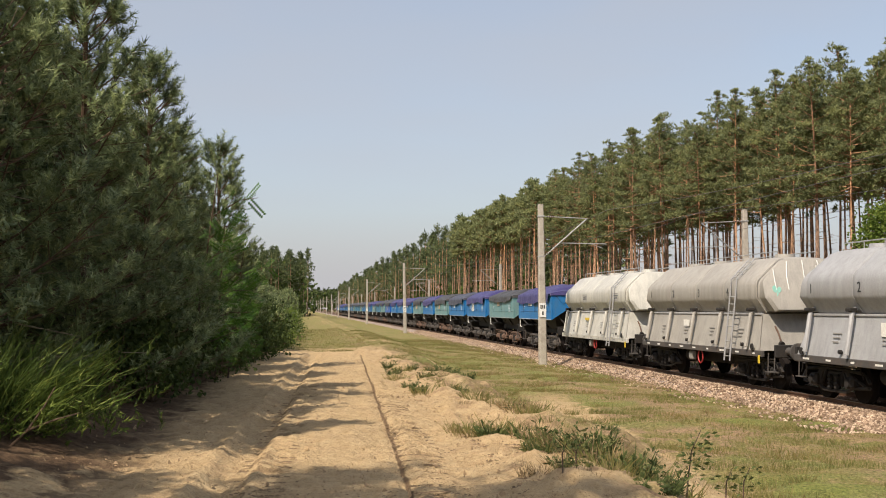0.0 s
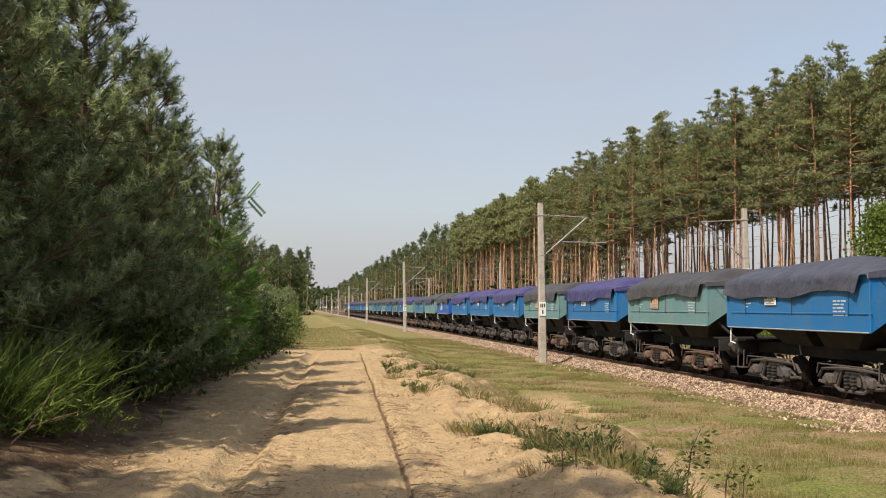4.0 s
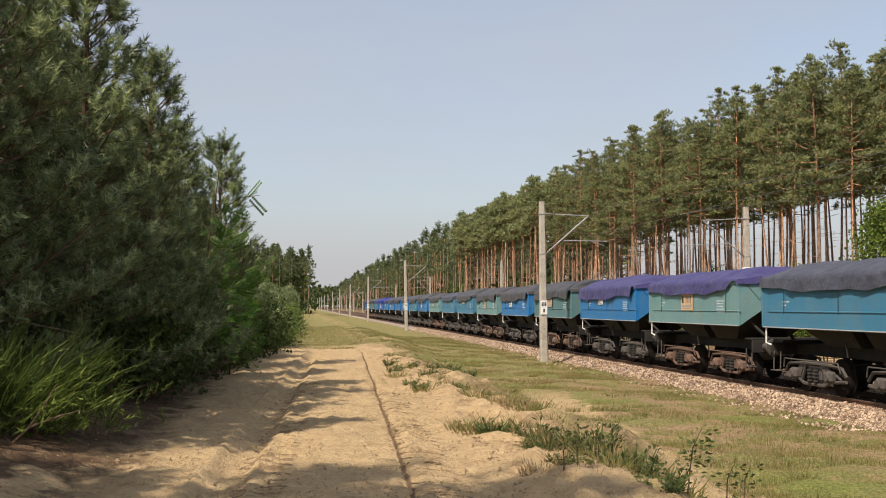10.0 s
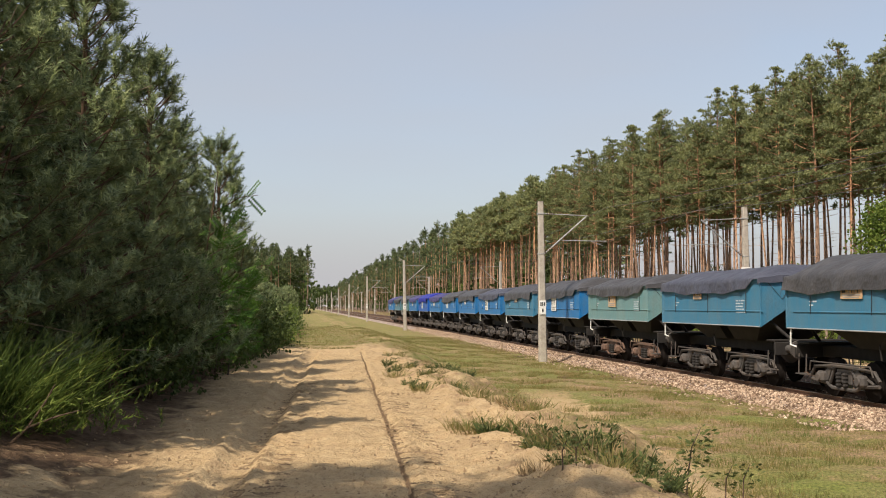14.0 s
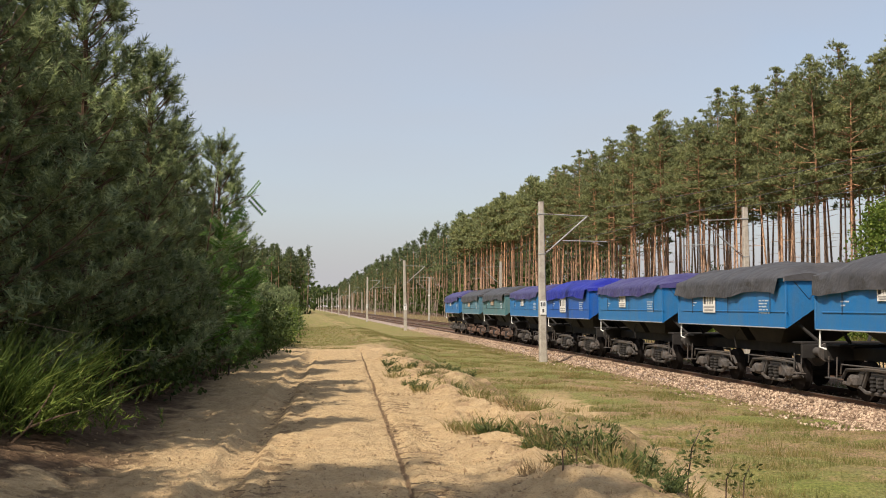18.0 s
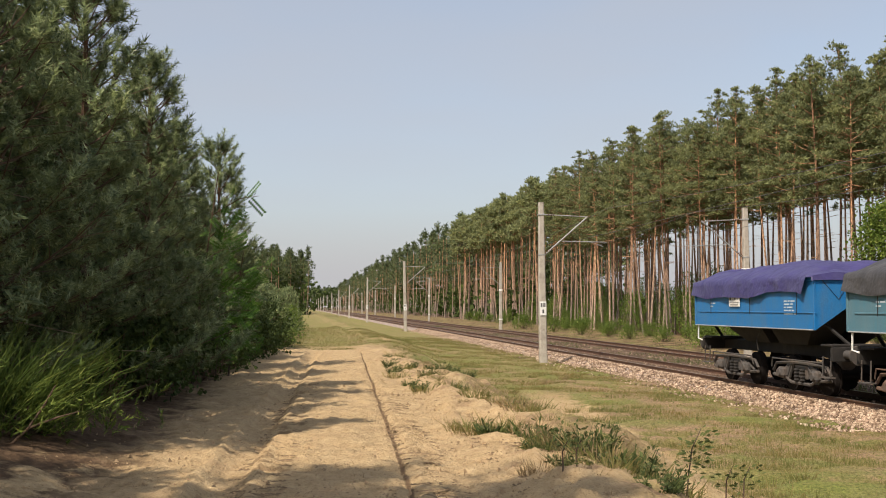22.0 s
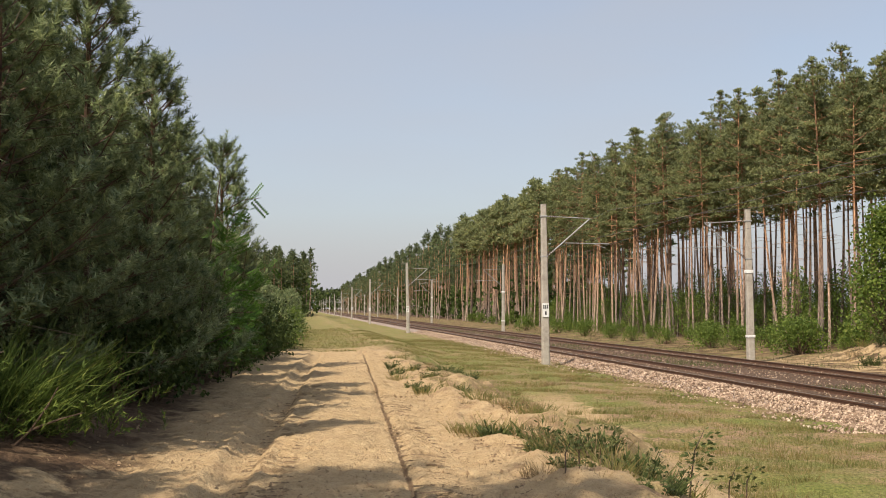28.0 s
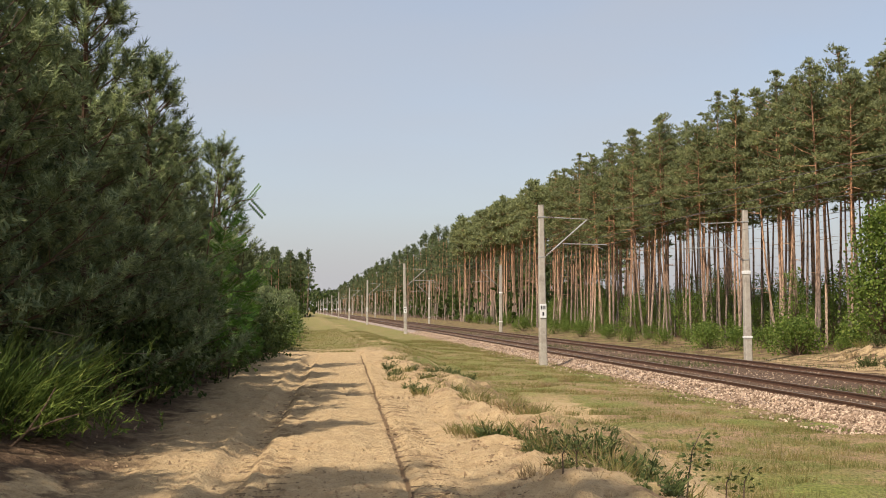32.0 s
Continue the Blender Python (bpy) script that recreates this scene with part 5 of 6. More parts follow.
def tall_pine(seed, h, limbs, pads, tufts, size, count, wood=(12, 7), fine=0.07, bole=0.45):
    """A tall pine: a long bare trunk, orange above, and a crown of separate needle clumps that runs up to a spire."""
    rng = np.random.default_rng(seed)
    bend = rng.normal(0, 0.3, 2)
    axis = lambda z: np.array([bend[0] * math.sin(z / h * 3.0), bend[1] * math.sin(z / h * 2.4), z])
    tr = [tuple(axis(z)) for z in np.linspace(-0.4, h * 0.985, wood[0])]
    girth = rng.uniform(0.085, 0.135)
    trunk = Shape().path(tr, [max(0.02, girth * (1 - 0.78 * max(p[2], 0) / h)) for p in tr], wood[1])
    br = Shape()
    P, D, S = [], [], []
    start = h * rng.uniform(bole, bole + 0.12)
    fat = rng.uniform(0.85, 1.15)
    for i in range(limbs):
        q = (i + rng.random()) / limbs
        z = start + (h * 0.985 - start) * q
        L = (0.2 + 3.3 * fat * (q + 0.14) ** 0.5 * (1.02 - q) ** 0.95) * rng.uniform(0.45, 1.15)
        w = i * 2.4 + rng.normal(0, 0.4)
        up = 0.0 + 0.7 * q + rng.normal(0, 0.15)
        d = np.array([math.cos(w), math.sin(w), up])
        o = axis(z)
        br.path([o, o + d * L * 0.5 + np.array([0, 0, -0.06 * L]), o + d * L], [0.045 * (1.15 - q), 0.026, 0.012], 3)
        n = max(1, int(round(pads * (0.25 + 0.4 * L) * rng.uniform(0.7, 1.2))))
        for p in range(n):
            c = o + d * L * (1.0 - 0.6 * p / n * rng.uniform(0.7, 1.1)) + rng.normal(0, 0.16, 3) * (p > 0)
            u = rng.normal(0, 1, (tufts, 3))
            u /= np.linalg.norm(u, axis=1, keepdims=True)
            u[:, 2] = np.abs(u[:, 2]) * 0.75 - 0.12
            r = rng.uniform(0.2, 0.42) * (0.7 + 0.25 * min(L, 2.0))
            P.append(c + u * r * rng.uniform(0.3, 1.15, (tufts, 1)) * np.array([1.25, 1.25, 0.7]))
            D.append(u + d * 0.2 + np.array([0, 0, 0.45]) + rng.normal(0, 0.2, (tufts, 3)))
            S.append(rng.uniform(0.75, 1.2, tufts))
    for i in range(7):
        z = h * rng.uniform(0.2, 0.56)
        w = rng.uniform(0, 6.28)
        o = axis(z)
        br.path([o, o + np.array([math.cos(w), math.sin(w), 0.08]) * rng.uniform(0.4, 1.6)], [0.02, 0.006], 3)
    z = h * 0.9
    while z < h * 1.0:
        k = 4
        w = rng.uniform(0, 6.28) + np.arange(k) * 1.57
        P.append(np.tile(axis(z), (k, 1)))
        D.append(np.stack([np.cos(w), np.sin(w), 0.9 + 0 * w], 1))
        S.append(rng.uniform(0.9, 1.25, k))
        z += 0.24
    P.append(axis(h * 0.985)[None])
    D.append(np.array([[0, 0, 1.0]]))
    S.append(np.array([1.6]))
    tmpl = needle_shoot(count, size * 0.6, size * 0.62, size * fine, rng, 1.0)
    crown = scatter(tmpl, np.concatenate(P), np.concatenate(D), np.concatenate(S), rng)
    return trunk, br, crown


TALL = []
for i in range(11):
    rich = i < 7
    trunk, br, crown = tall_pine(60 + i, 16.7 + 0.3 * (i % 7), 46, 4.6, 10, 0.3, 10, fine=0.085) if rich else tall_pine(60 + i, 17.2, 24, 3.6, 7, 0.6, 5, (8, 6), 0.12, 0.58)
    t = thing("tall_pine", "tall pine with a bare orange trunk and dark crown", "pine tree", "pines of the forest edge")
    part("trunk", trunk, M["pine_bark"], t)
    bw = part("bough_work", br, M["orange_bough"], t)
    bw["kind"] = "stuff"
    part("crown", tri_mesh("crown", crown, M["high_needles"]), None, t)
    TALL.append(t)

rf = random.Random(5)
near_trees = []
for row, x0 in enumerate((30.5, 32.2, 35.0, 38.6, 42.5)):
    y = 41.0 + row * 1.7
    while y < (200 if row < 2 else 130):
        near_trees.append((x0 + rf.uniform(-1.5, 1.5), y, (0.945 + 0.11 * min(1, max(0, (y - 52) / 110))) * rf.uniform(0.95, 1.05), rf.uniform(0, 360), rf.randrange(7) if row < 2 and y < 125 else 7 + rf.randrange(4)))
        y += rf.uniform(1.1, 3.1) + row * 0.2
# three unseen pines beside the eye, added to cast the foreground shadow
for x, y, k in ((-7.9, 0.0, 7), (-9.6, 0.9, 8), (-8.9, -2.0, 9)):
    plant(TALL[k], x, y, 0.95, k * 70)
for x, y, sc, turn, k in near_trees:
    t = plant(TALL[k], x, y, sc, turn)
    t.matrix_basis = t.matrix_basis @ pose(0, 0, 0, rf.gauss(0, 1.3), rf.gauss(0, 1.3), 0)


def far_forest(name, label, spots, seed, limbs, pads, tufts, size, count):
    """Joined far trees: trunks and crowns as one piece of woodland."""
    kinds = [tall_pine(seed + i, 18.5, limbs, pads, tufts, size, count, (5, 4), 0.11) for i in range(4)]
    wood = thing(name, label, "forest", kind="stuff")
    rr = random.Random(seed)
    crowns, trunks = [], Shape()
    for x, y, sc in spots:
        tr, _, cr = kinds[rr.randrange(4)]
        w = rr.uniform(0, 6.28)
        rot = np.array([[math.cos(w), -math.sin(w), 0], [math.sin(w), math.cos(w), 0], [0, 0, 1]])
        o = np.array([x, y, float(ground_z(x, y))])
        crowns.append((cr @ rot.T) * sc + o)
        trunks.add([tuple(rot @ np.array(p) * sc + o) for p in tr.v], tr.f)
    a = part("far_trunks", trunks, M["pine_bark"], wood)
    b = part("far_crowns", tri_mesh("far_crowns", np.concatenate(crowns), M["far_shaded_needles"]), None, wood)
    for o in (a, b):
        o["kind"] = "stuff"


spots = []
for row, x0 in enumerate((30, 33.5, 37.5, 42, 47)):
    y = (200 if row < 2 else 130) + row
    while y < 860:
        spots.append((x0 + rf.uniform(-1.5, 1.5), y, rf.uniform(0.88, 1.1)))
        y += rf.uniform(3.4, 6.0) * (1 + y / 500)
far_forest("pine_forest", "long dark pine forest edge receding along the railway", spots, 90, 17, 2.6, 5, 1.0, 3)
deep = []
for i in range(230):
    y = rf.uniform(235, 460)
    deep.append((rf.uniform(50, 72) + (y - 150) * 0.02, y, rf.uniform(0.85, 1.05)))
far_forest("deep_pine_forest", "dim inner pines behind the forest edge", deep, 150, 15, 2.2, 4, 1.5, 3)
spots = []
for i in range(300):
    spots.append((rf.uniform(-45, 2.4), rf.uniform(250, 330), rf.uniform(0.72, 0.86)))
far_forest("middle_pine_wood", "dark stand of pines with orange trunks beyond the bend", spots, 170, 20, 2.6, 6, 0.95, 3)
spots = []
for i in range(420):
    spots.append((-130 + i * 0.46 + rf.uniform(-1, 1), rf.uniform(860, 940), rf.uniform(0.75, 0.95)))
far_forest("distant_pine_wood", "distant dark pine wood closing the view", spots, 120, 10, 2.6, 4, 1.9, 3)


# ---- bushes ----
def leafy_bush(seed, h, radius, clusters, leaf, mat, name, label, category, group):
    rng = np.random.default_rng(seed)
    t = thing(name, label, category, group)
    st = Shape()
    P = []
    for i in range(clusters):
        w, q = rng.uniform(0, 6.28), rng.random()
        z = h * (0.1 + 0.9 * q)
        r = radius * math.sqrt(rng.random()) * (1.05 - 0.7 * q ** 2)
        p = np.array([math.cos(w) * r, math.sin(w) * r, z])
        P.append(p)
        if i % 4 == 0:
            st.path([(p[0] * 0.1, p[1] * 0.1, -0.1), (p[0] * 0.5, p[1] * 0.5, z * 0.6), tuple(p)], [0.03, 0.018, 0.006], 4)
    P = np.array(P)
    tmpl = leaf_cluster(20 if h > 3 else 22, 0.46 * radius / 1.4, leaf * 1.05, rng)
    part("foliage", tri_mesh("foliage", scatter(tmpl, P, rng.normal(0, 0.5, P.shape) + np.array([0, 0, 1]), rng.uniform(0.7, 1.2, len(P)), rng), M[mat]), None, t)
    part("stem_work", st, M["bough"], t)["kind"] = "stuff"
    return t


UNDER = [leafy_bush(200 + i, h, r, c, 0.125, "leaves", "bush", "leafy green bush under the pines at the forest edge", "bush", "bushes under the pines") for i, (h, r, c) in enumerate(((1.6, 1.3, 56), (3.4, 1.5, 64), (5.0, 1.6, 74)))]
y = 48.0
while y < 190:
    plant(UNDER[0], 27.2 + rf.uniform(-1.4, 2.2), y, rf.uniform(0.3, 0.9), rf.uniform(0, 360))
    y += rf.uniform(1.2, 4.5) * (1 + y / 120)
for x0, lo, hi, gap in ((31.8, 0, 1, 1.8), (34.5, 1, 2, 1.05), (38.5, 1, 2, 1.3), (42.0, 2, 2, 1.4), (46.0, 2, 2, 1.5)):
    y = 50.0
    while y < 170:
        plant(UNDER[rf.randint(lo, hi)], x0 + rf.uniform(-1.5, 1.5), y, rf.uniform(0.7, 1.15), rf.uniform(0, 360))
        y += rf.uniform(0.8, 1.5) * gap * (1 + y / 90)
def far_undergrowth():
    """Young growth deep along the far forest edge, its shade put into the leaf colour."""
    rng = np.random.default_rng(240)
    n = 1500
    y = 150 + 620 * rng.random(n) ** 1.3
    x = rng.uniform(31, 46, n)
    P = np.stack([x, y, ground_z(x, y) + rng.uniform(0.3, 4.6, n) * np.clip(y / 190, 1, 2.4)], 1)
    m = 700
    u, v = rng.uniform(-45, 2, m), rng.uniform(253, 300, m)
    u, v = np.concatenate([u, rng.uniform(50, 60, m)]), np.concatenate([v, rng.uniform(235, 460, m)])
    far = np.stack([np.concatenate([u, rng.uniform(-140, 75, m)]), np.concatenate([v, rng.uniform(845, 870, m)]), np.concatenate([rng.uniform(0, 10, m), rng.uniform(0, 9, m), rng.uniform(0, 13, m)])], 1)
    P = np.concatenate([P, far])
    n = len(P)
    pts = scatter(leaf_cluster(9, 1.5, 0.75, rng), P, rng.normal(0, 0.5, P.shape) + np.array([0, 0, 1]), rng.uniform(0.8, 1.6, n) * np.where(P[:, 1] > 800, 2.4, 1.0), rng)
    tagged(new("far_undergrowth", tri_mesh("far_undergrowth", pts, M["shaded_leaf"])), "dark young growth under the far pines", "undergrowth", kind="stuff")


far_undergrowth()
# the leafy tree and the round bush beside the sandy bank
EDGE_TREE = leafy_bush(230, 6.6, 2.1, 420, 0.17, "leaves", "leafy_tree", "broad leafy green tree above the sandy bank", "tree", "")
plant(EDGE_TREE, 27.7, 48.6, 0.95, 20)
SAPLING = leafy_bush(231, 4.6, 0.9, 70, 0.1, "leaves", "leafy_sapling", "slender pale green sapling under the forest edge", "sapling", "")
plant(SAPLING, 27.4, 58.0, 1.0, 0)
for x, y, sc in ((24.9, 60.5, 0.75), (24.7, 64.0, 0.85), (25.3, 66.5, 0.9), (24.6, 72.0, 0.6), (24.4, 79.0, 0.65), (24.8, 86.0, 0.6), (24.4, 93.0, 0.8), (24.6, 104.0, 0.8), (24.4, 118.0, 0.9)):
    plant(UNDER[0], x, y, sc, y * 47)
plant(UNDER[0], 25.4, 53.5, 1.05, 10)
plant(UNDER[0], 25.9, 55.0, 1.15, 140)
plant(UNDER[0], 27.8, 44.2, 0.55, 80)


# ---- roadside plants ----
def broom_bush():
    """A broom bush of thin arching green stems, with a short bare stock."""
    rng = np.random.default_rng(300)
    t = thing("broom_bush", "bushy green broom with thin arching stems on the sand", "bush", "")
    pts, stems = [], Shape()
    for i in range(330):
        w = rng.uniform(0, 6.283)
        r0 = 0.62 * math.sqrt(rng.random())
        base = np.array([math.cos(w) * r0 - 0.1, math.sin(w) * r0, rng.uniform(0.1, 0.6)])
        d = np.array([math.cos(w) * 0.4 + 0.62, math.sin(w) * 0.4, 1.0]) + rng.normal(0, 0.24, 3)
        d /= np.linalg.norm(d)
        L = rng.uniform(0.4, 1.0) * (1.25 if rng.random() < 0.15 else 0.85)
        side = np.cross(d, rng.normal(0, 1, 3))
        side /= np.linalg.norm(side)
        bend = np.array([0.18, 0.0, -0.08]) * L
        a, b, c = base, base + d * L * 0.55 + bend * 0.3, base + d * L + bend
        s1 = side * 0.0058
        pts += [a - s1, a + s1, b + s1, a - s1, b + s1, b - s1, b - s1, b + s1, c]
        for q in range(3):
            p = a + (c - a) * rng.uniform(0.3, 0.9)
            e = d + rng.normal(0, 0.35, 3)
            pts += [p - s1, p + s1, p + e / np.linalg.norm(e) * rng.uniform(0.1, 0.28)]
    part("stem_thicket", tri_mesh("stem_thicket", np.array(pts), M["broom"]), None, t)["kind"] = "stuff"
    rg = np.random.default_rng(301)
    P = np.stack([rg.normal(0.15, 0.4, 420), rg.normal(0, 0.4, 420), np.abs(rg.normal(0.3, 0.25, 420))], 1)
    part("low_needles", tri_mesh("low_needles", scatter(needle_shoot(14, 0.16, 0.07, 0.008, rg, 0.8), P, rg.normal(0, 0.6, P.shape) + np.array([0.2, 0, 0.7]), rg.uniform(0.8, 1.4, 420), rg), M["broom"]), None, t)["kind"] = "stuff"
    part("stock", Shape().path([(-0.1, -0.6, -0.05), (0.15, -0.75, 0.18), (0.3, -0.7, 0.42), (0.38, -0.62, 0.6)], [0.016, 0.014, 0.011, 0.006], 6), M["bough"], t, "bare forked stock")
    part("fork", Shape().path([(0.15, -0.75, 0.18), (0.42, -0.72, 0.28), (0.62, -0.6, 0.33)], [0.012, 0.01, 0.005], 6), M["bough"], t)
    return t


BROOM = broom_bush()
plant(BROOM, -2.85, 12.3, 1.0, 0)


def locust(seed, h, lean, frond_n):
    """A thin locust sapling with feathery leaves of paired leaflets."""
    rng = np.random.default_rng(seed)
    t = thing("locust_sapling", "bright green locust sapling leaning out over the road", "sapling", "locust saplings")
    leaf = []
    for i in range(9):
        for sgn in (-1, 1):
            p = np.array([0.0, 0.0, 0.05 + i * 0.034])
            a = np.array([sgn * 0.07, 0.0, 0.015])
            b = np.array([0.0, 0.0, 0.017])
            leaf += [p, p + a * 0.5 + b, p + a, p, p + a, p + a * 0.5 - b]
    leaf = np.array(leaf)
    P, D = [], []
    wood = Shape()
    for k in range(7):
        z0 = h * (0.2 + 0.1 * k)
        w = rng.uniform(-1.3, 1.3)
        L = rng.uniform(0.6, 1.2)
        o = np.array([lean * z0 / h, 0, z0])
        d = np.array([math.cos(w), math.sin(w), 0.25])
        wood.path([o, o + d * L * 0.6 + np.array([0, 0, 0.1]), o + d * L], [0.012, 0.008, 0.004], 4)
        m = frond_n // 7
        q = rng.random(m)
        P.append(o + d * (L * q)[:, None] + rng.normal(0, 0.12, (m, 3)))
        D.append(np.tile(d * 0.7, (m, 1)) + rng.normal(0, 0.55, (m, 3)) + np.array([0.2, 0, -0.1]))
    P, D = np.concatenate(P), np.concatenate(D)
    part("fronds", tri_mesh("fronds", scatter(leaf, P, D, rng.uniform(0.8, 1.3, len(P)), rng), M["locust"]), None, t)["kind"] = "stuff"
    part("stem", Shape().path([(0, 0, -0.1), (lean * 0.3, 0.02, h * 0.4), (lean, 0, h)], [0.03, 0.022, 0.008], 6), M["young_bark"], t)
    part("twig_work", wood, M["young_bark"], t)["kind"] = "stuff"
    return t


LOCUST = [locust(310, 4.2, 0.5, 98)]
for k, x, y, sc, turn in ((0, -2.05, 21.6, 1.0, -15), (0, -1.75, 23.6, 0.8, -60), (0, -1.6, 25.5, 0.7, 20)):
    plant(LOCUST[k], x, y, sc, turn)


def low_skirt():
    """Low growth along the foot of the young pines, shade put into its leaves."""
    sk = leafy_bush(320, 1.5, 0.9, 55, 0.1, "shaded_leaf", "undergrowth", "dark leafy undergrowth at the foot of the pines", "undergrowth", "undergrowth by the road")
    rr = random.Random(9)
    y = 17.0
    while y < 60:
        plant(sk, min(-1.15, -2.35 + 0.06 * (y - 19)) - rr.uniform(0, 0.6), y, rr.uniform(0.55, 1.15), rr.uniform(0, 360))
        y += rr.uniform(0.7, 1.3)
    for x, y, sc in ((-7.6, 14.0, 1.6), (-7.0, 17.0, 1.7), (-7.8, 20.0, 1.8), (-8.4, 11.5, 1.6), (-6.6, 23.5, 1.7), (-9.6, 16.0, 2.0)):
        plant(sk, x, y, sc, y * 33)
    lb = leafy_bush(321, 2.0, 1.2, 60, 0.12, "leaves", "bush", "sunlit light green bush at the bend of the road", "bush", "bushes at the end of the road")
    for x, y, sc in ((-1.6, 50.0, 0.75), (-1.3, 54.0, 0.8), (-1.9, 47.0, 0.7), (-1.2, 60.0, 0.9), (-0.9, 68.0, 1.0), (-1.2, 76.0, 1.1), (-0.8, 90.0, 1.1)):
        plant(lb, x, y, sc, y * 40)


low_skirt()


def tuft(seed, n, h, spread, mat, name, label, wide=0.012, leafy=0.0):
    """A clump of blades or leafy stalks."""
    rng = np.random.default_rng(seed)
    t = thing(name, label, "weed", "weeds by the road")
    pts = []
    for i in range(n):
        w, r = rng.uniform(0, 6.283), spread * math.sqrt(rng.random())
        a = np.array([math.cos(w) * r, math.sin(w) * r, -0.02])
        d = np.array([math.cos(w) * 0.4, math.sin(w) * 0.4, 1.0]) + rng.normal(0, 0.25, 3)
        L = h * rng.uniform(0.45, 1.1)
        side = np.cross(d, rng.normal(0, 1, 3))
        side = side / np.linalg.norm(side) * wide
        b = a + d * L * 0.5
        c = a + d * L + np.array([d[0], d[1], -0.15]) * L * 0.3
        pts += [a - side * 0.6, a + side * 0.6, b + side, a - side * 0.6, b + side, b - side, b - side, b + side, c]
        for q in range(int(leafy)):
            p = a + (b - a) * 2 * rng.uniform(0.2, 0.95)
            e = rng.normal(0, 1, 3) + np.array([0, 0, 0.3])
            e = e / np.linalg.norm(e) * rng.uniform(0.05, 0.11)
            f = np.cross(e, rng.normal(0, 1, 3))
            f = f / np.linalg.norm(f) * 0.022
            pts += [p, p + e * 0.5 + f, p + e, p, p + e, p + e * 0.5 - f]
    part("leaf_clump", tri_mesh("leaf_clump", np.array(pts), M[mat]), None, t)["kind"] = "stuff"
    return t


WEEDS = [tuft(330, 60, 0.28, 0.22, "weed", "broad_leaf_weed", "low broad-leaved green weed on the sand", 0.028, 2),
         tuft(331, 70, 0.42, 0.26, "weed", "leafy_weed", "tall leafy green weed at the edge of the sand", 0.009, 4),
         tuft(332, 120, 0.3, 0.3, "dry", "dry_grass_tuft", "dry straw-coloured grass tuft on the sandy edge", 0.006),
         tuft(333, 120, 0.28, 0.3, "grass", "grass_tuft", "green and straw grass tuft on the sandy edge", 0.007)]
for k, x, y, sc in ((0, 2.4, 13.5, 0.7), (3, 2.2, 13.9, 0.75), (0, 2.75, 12.7, 0.8), (0, 2.6, 13.0, 0.6), (3, 2.1, 14.3, 0.6), (3, 2.5, 13.8, 0.9), (3, 2.75, 13.6, 0.7),
                    (1, 3.45, 11.6, 0.8), (1, 3.7, 10.7, 0.85), (3, 3.6, 11.1, 1.0), (1, 3.4, 12.2, 0.5), (2, 3.55, 11.3, 0.9), (2, 3.3, 12.4, 0.9), (2, 3.35, 11.9, 0.8), (2, 3.2, 12.9, 0.8), (3, 3.85, 10.6, 0.9), (3, 4.0, 10.2, 0.9), (1, 3.85, 10.1, 0.6),
                    (2, 3.1, 16.2, 0.9), (2, 3.2, 15.8, 0.8), (3, 3.25, 15.2, 0.8), (3, 3.1, 17.0, 0.8), (2, 3.3, 16.8, 0.7), (1, 3.15, 16.0, 0.45), (3, 3.0, 18.4, 0.8), (3, 3.1, 19.4, 0.8), (1, 3.0, 20.4, 0.5), (3, 2.9, 21.2, 0.8),
                    (1, 2.25, 20.6, 0.5), (1, 2.15, 21.4, 0.45), (3, 2.3, 20.2, 0.7), (1, 2.3, 26.5, 0.6), (3, 2.2, 25.0, 0.8), (1, 2.4, 29.0, 0.6), (3, 2.6, 27.5, 0.8), (3, 2.8, 23.5, 0.8), (3, 2.9, 33.0, 0.9),
                    (2, 2.25, 10.2, 0.6), (3, 2.5, 10.0, 0.5), (2, 2.6, 9.7, 0.7), (1, 4.4, 9.9, 0.5), (3, 4.7, 10.6, 0.7), (3, 5.0, 11.4, 0.8)):
    plant(WEEDS[k], x - (0.42 if x > 3.1 and y < 13.2 else 0.0), y, sc, (x * 831 + y * 97) % 360)


rw = random.Random(44)
for i in range(105):
    y = 10 + 26 * rw.random() ** 1.4
    x = max(2.6, 3.35 + 0.3 * math.sin(y * 0.55) - 0.35 * (y < 13) + rw.gauss(0, 0.45))
    plant(WEEDS[rw.choice((2, 2, 3, 3, 3, 1))], x, y, rw.uniform(0.25, 0.6), rw.uniform(0, 360))
for i in range(9):
    y = rw.uniform(8.9, 12.2)
    plant(WEEDS[rw.choice((1, 2, 3, 3))], 3.1 + 0.28 * (10.5 - y) * 0.3 + rw.gauss(0, 0.2), y, rw.uniform(0.45, 0.9), rw.uniform(0, 360))
for i in range(24):
    plant(WEEDS[rw.choice((2, 3, 3))], rw.uniform(4.5, 11.5), rw.uniform(14, 40), rw.uniform(0.3, 0.6), rw.uniform(0, 360))
for i in range(16):
    plant(WEEDS[rw.choice((1, 3, 2))], rw.uniform(24.0, 28.0), rw.uniform(41, 50), rw.uniform(0.8, 1.6), rw.uniform(0, 360))


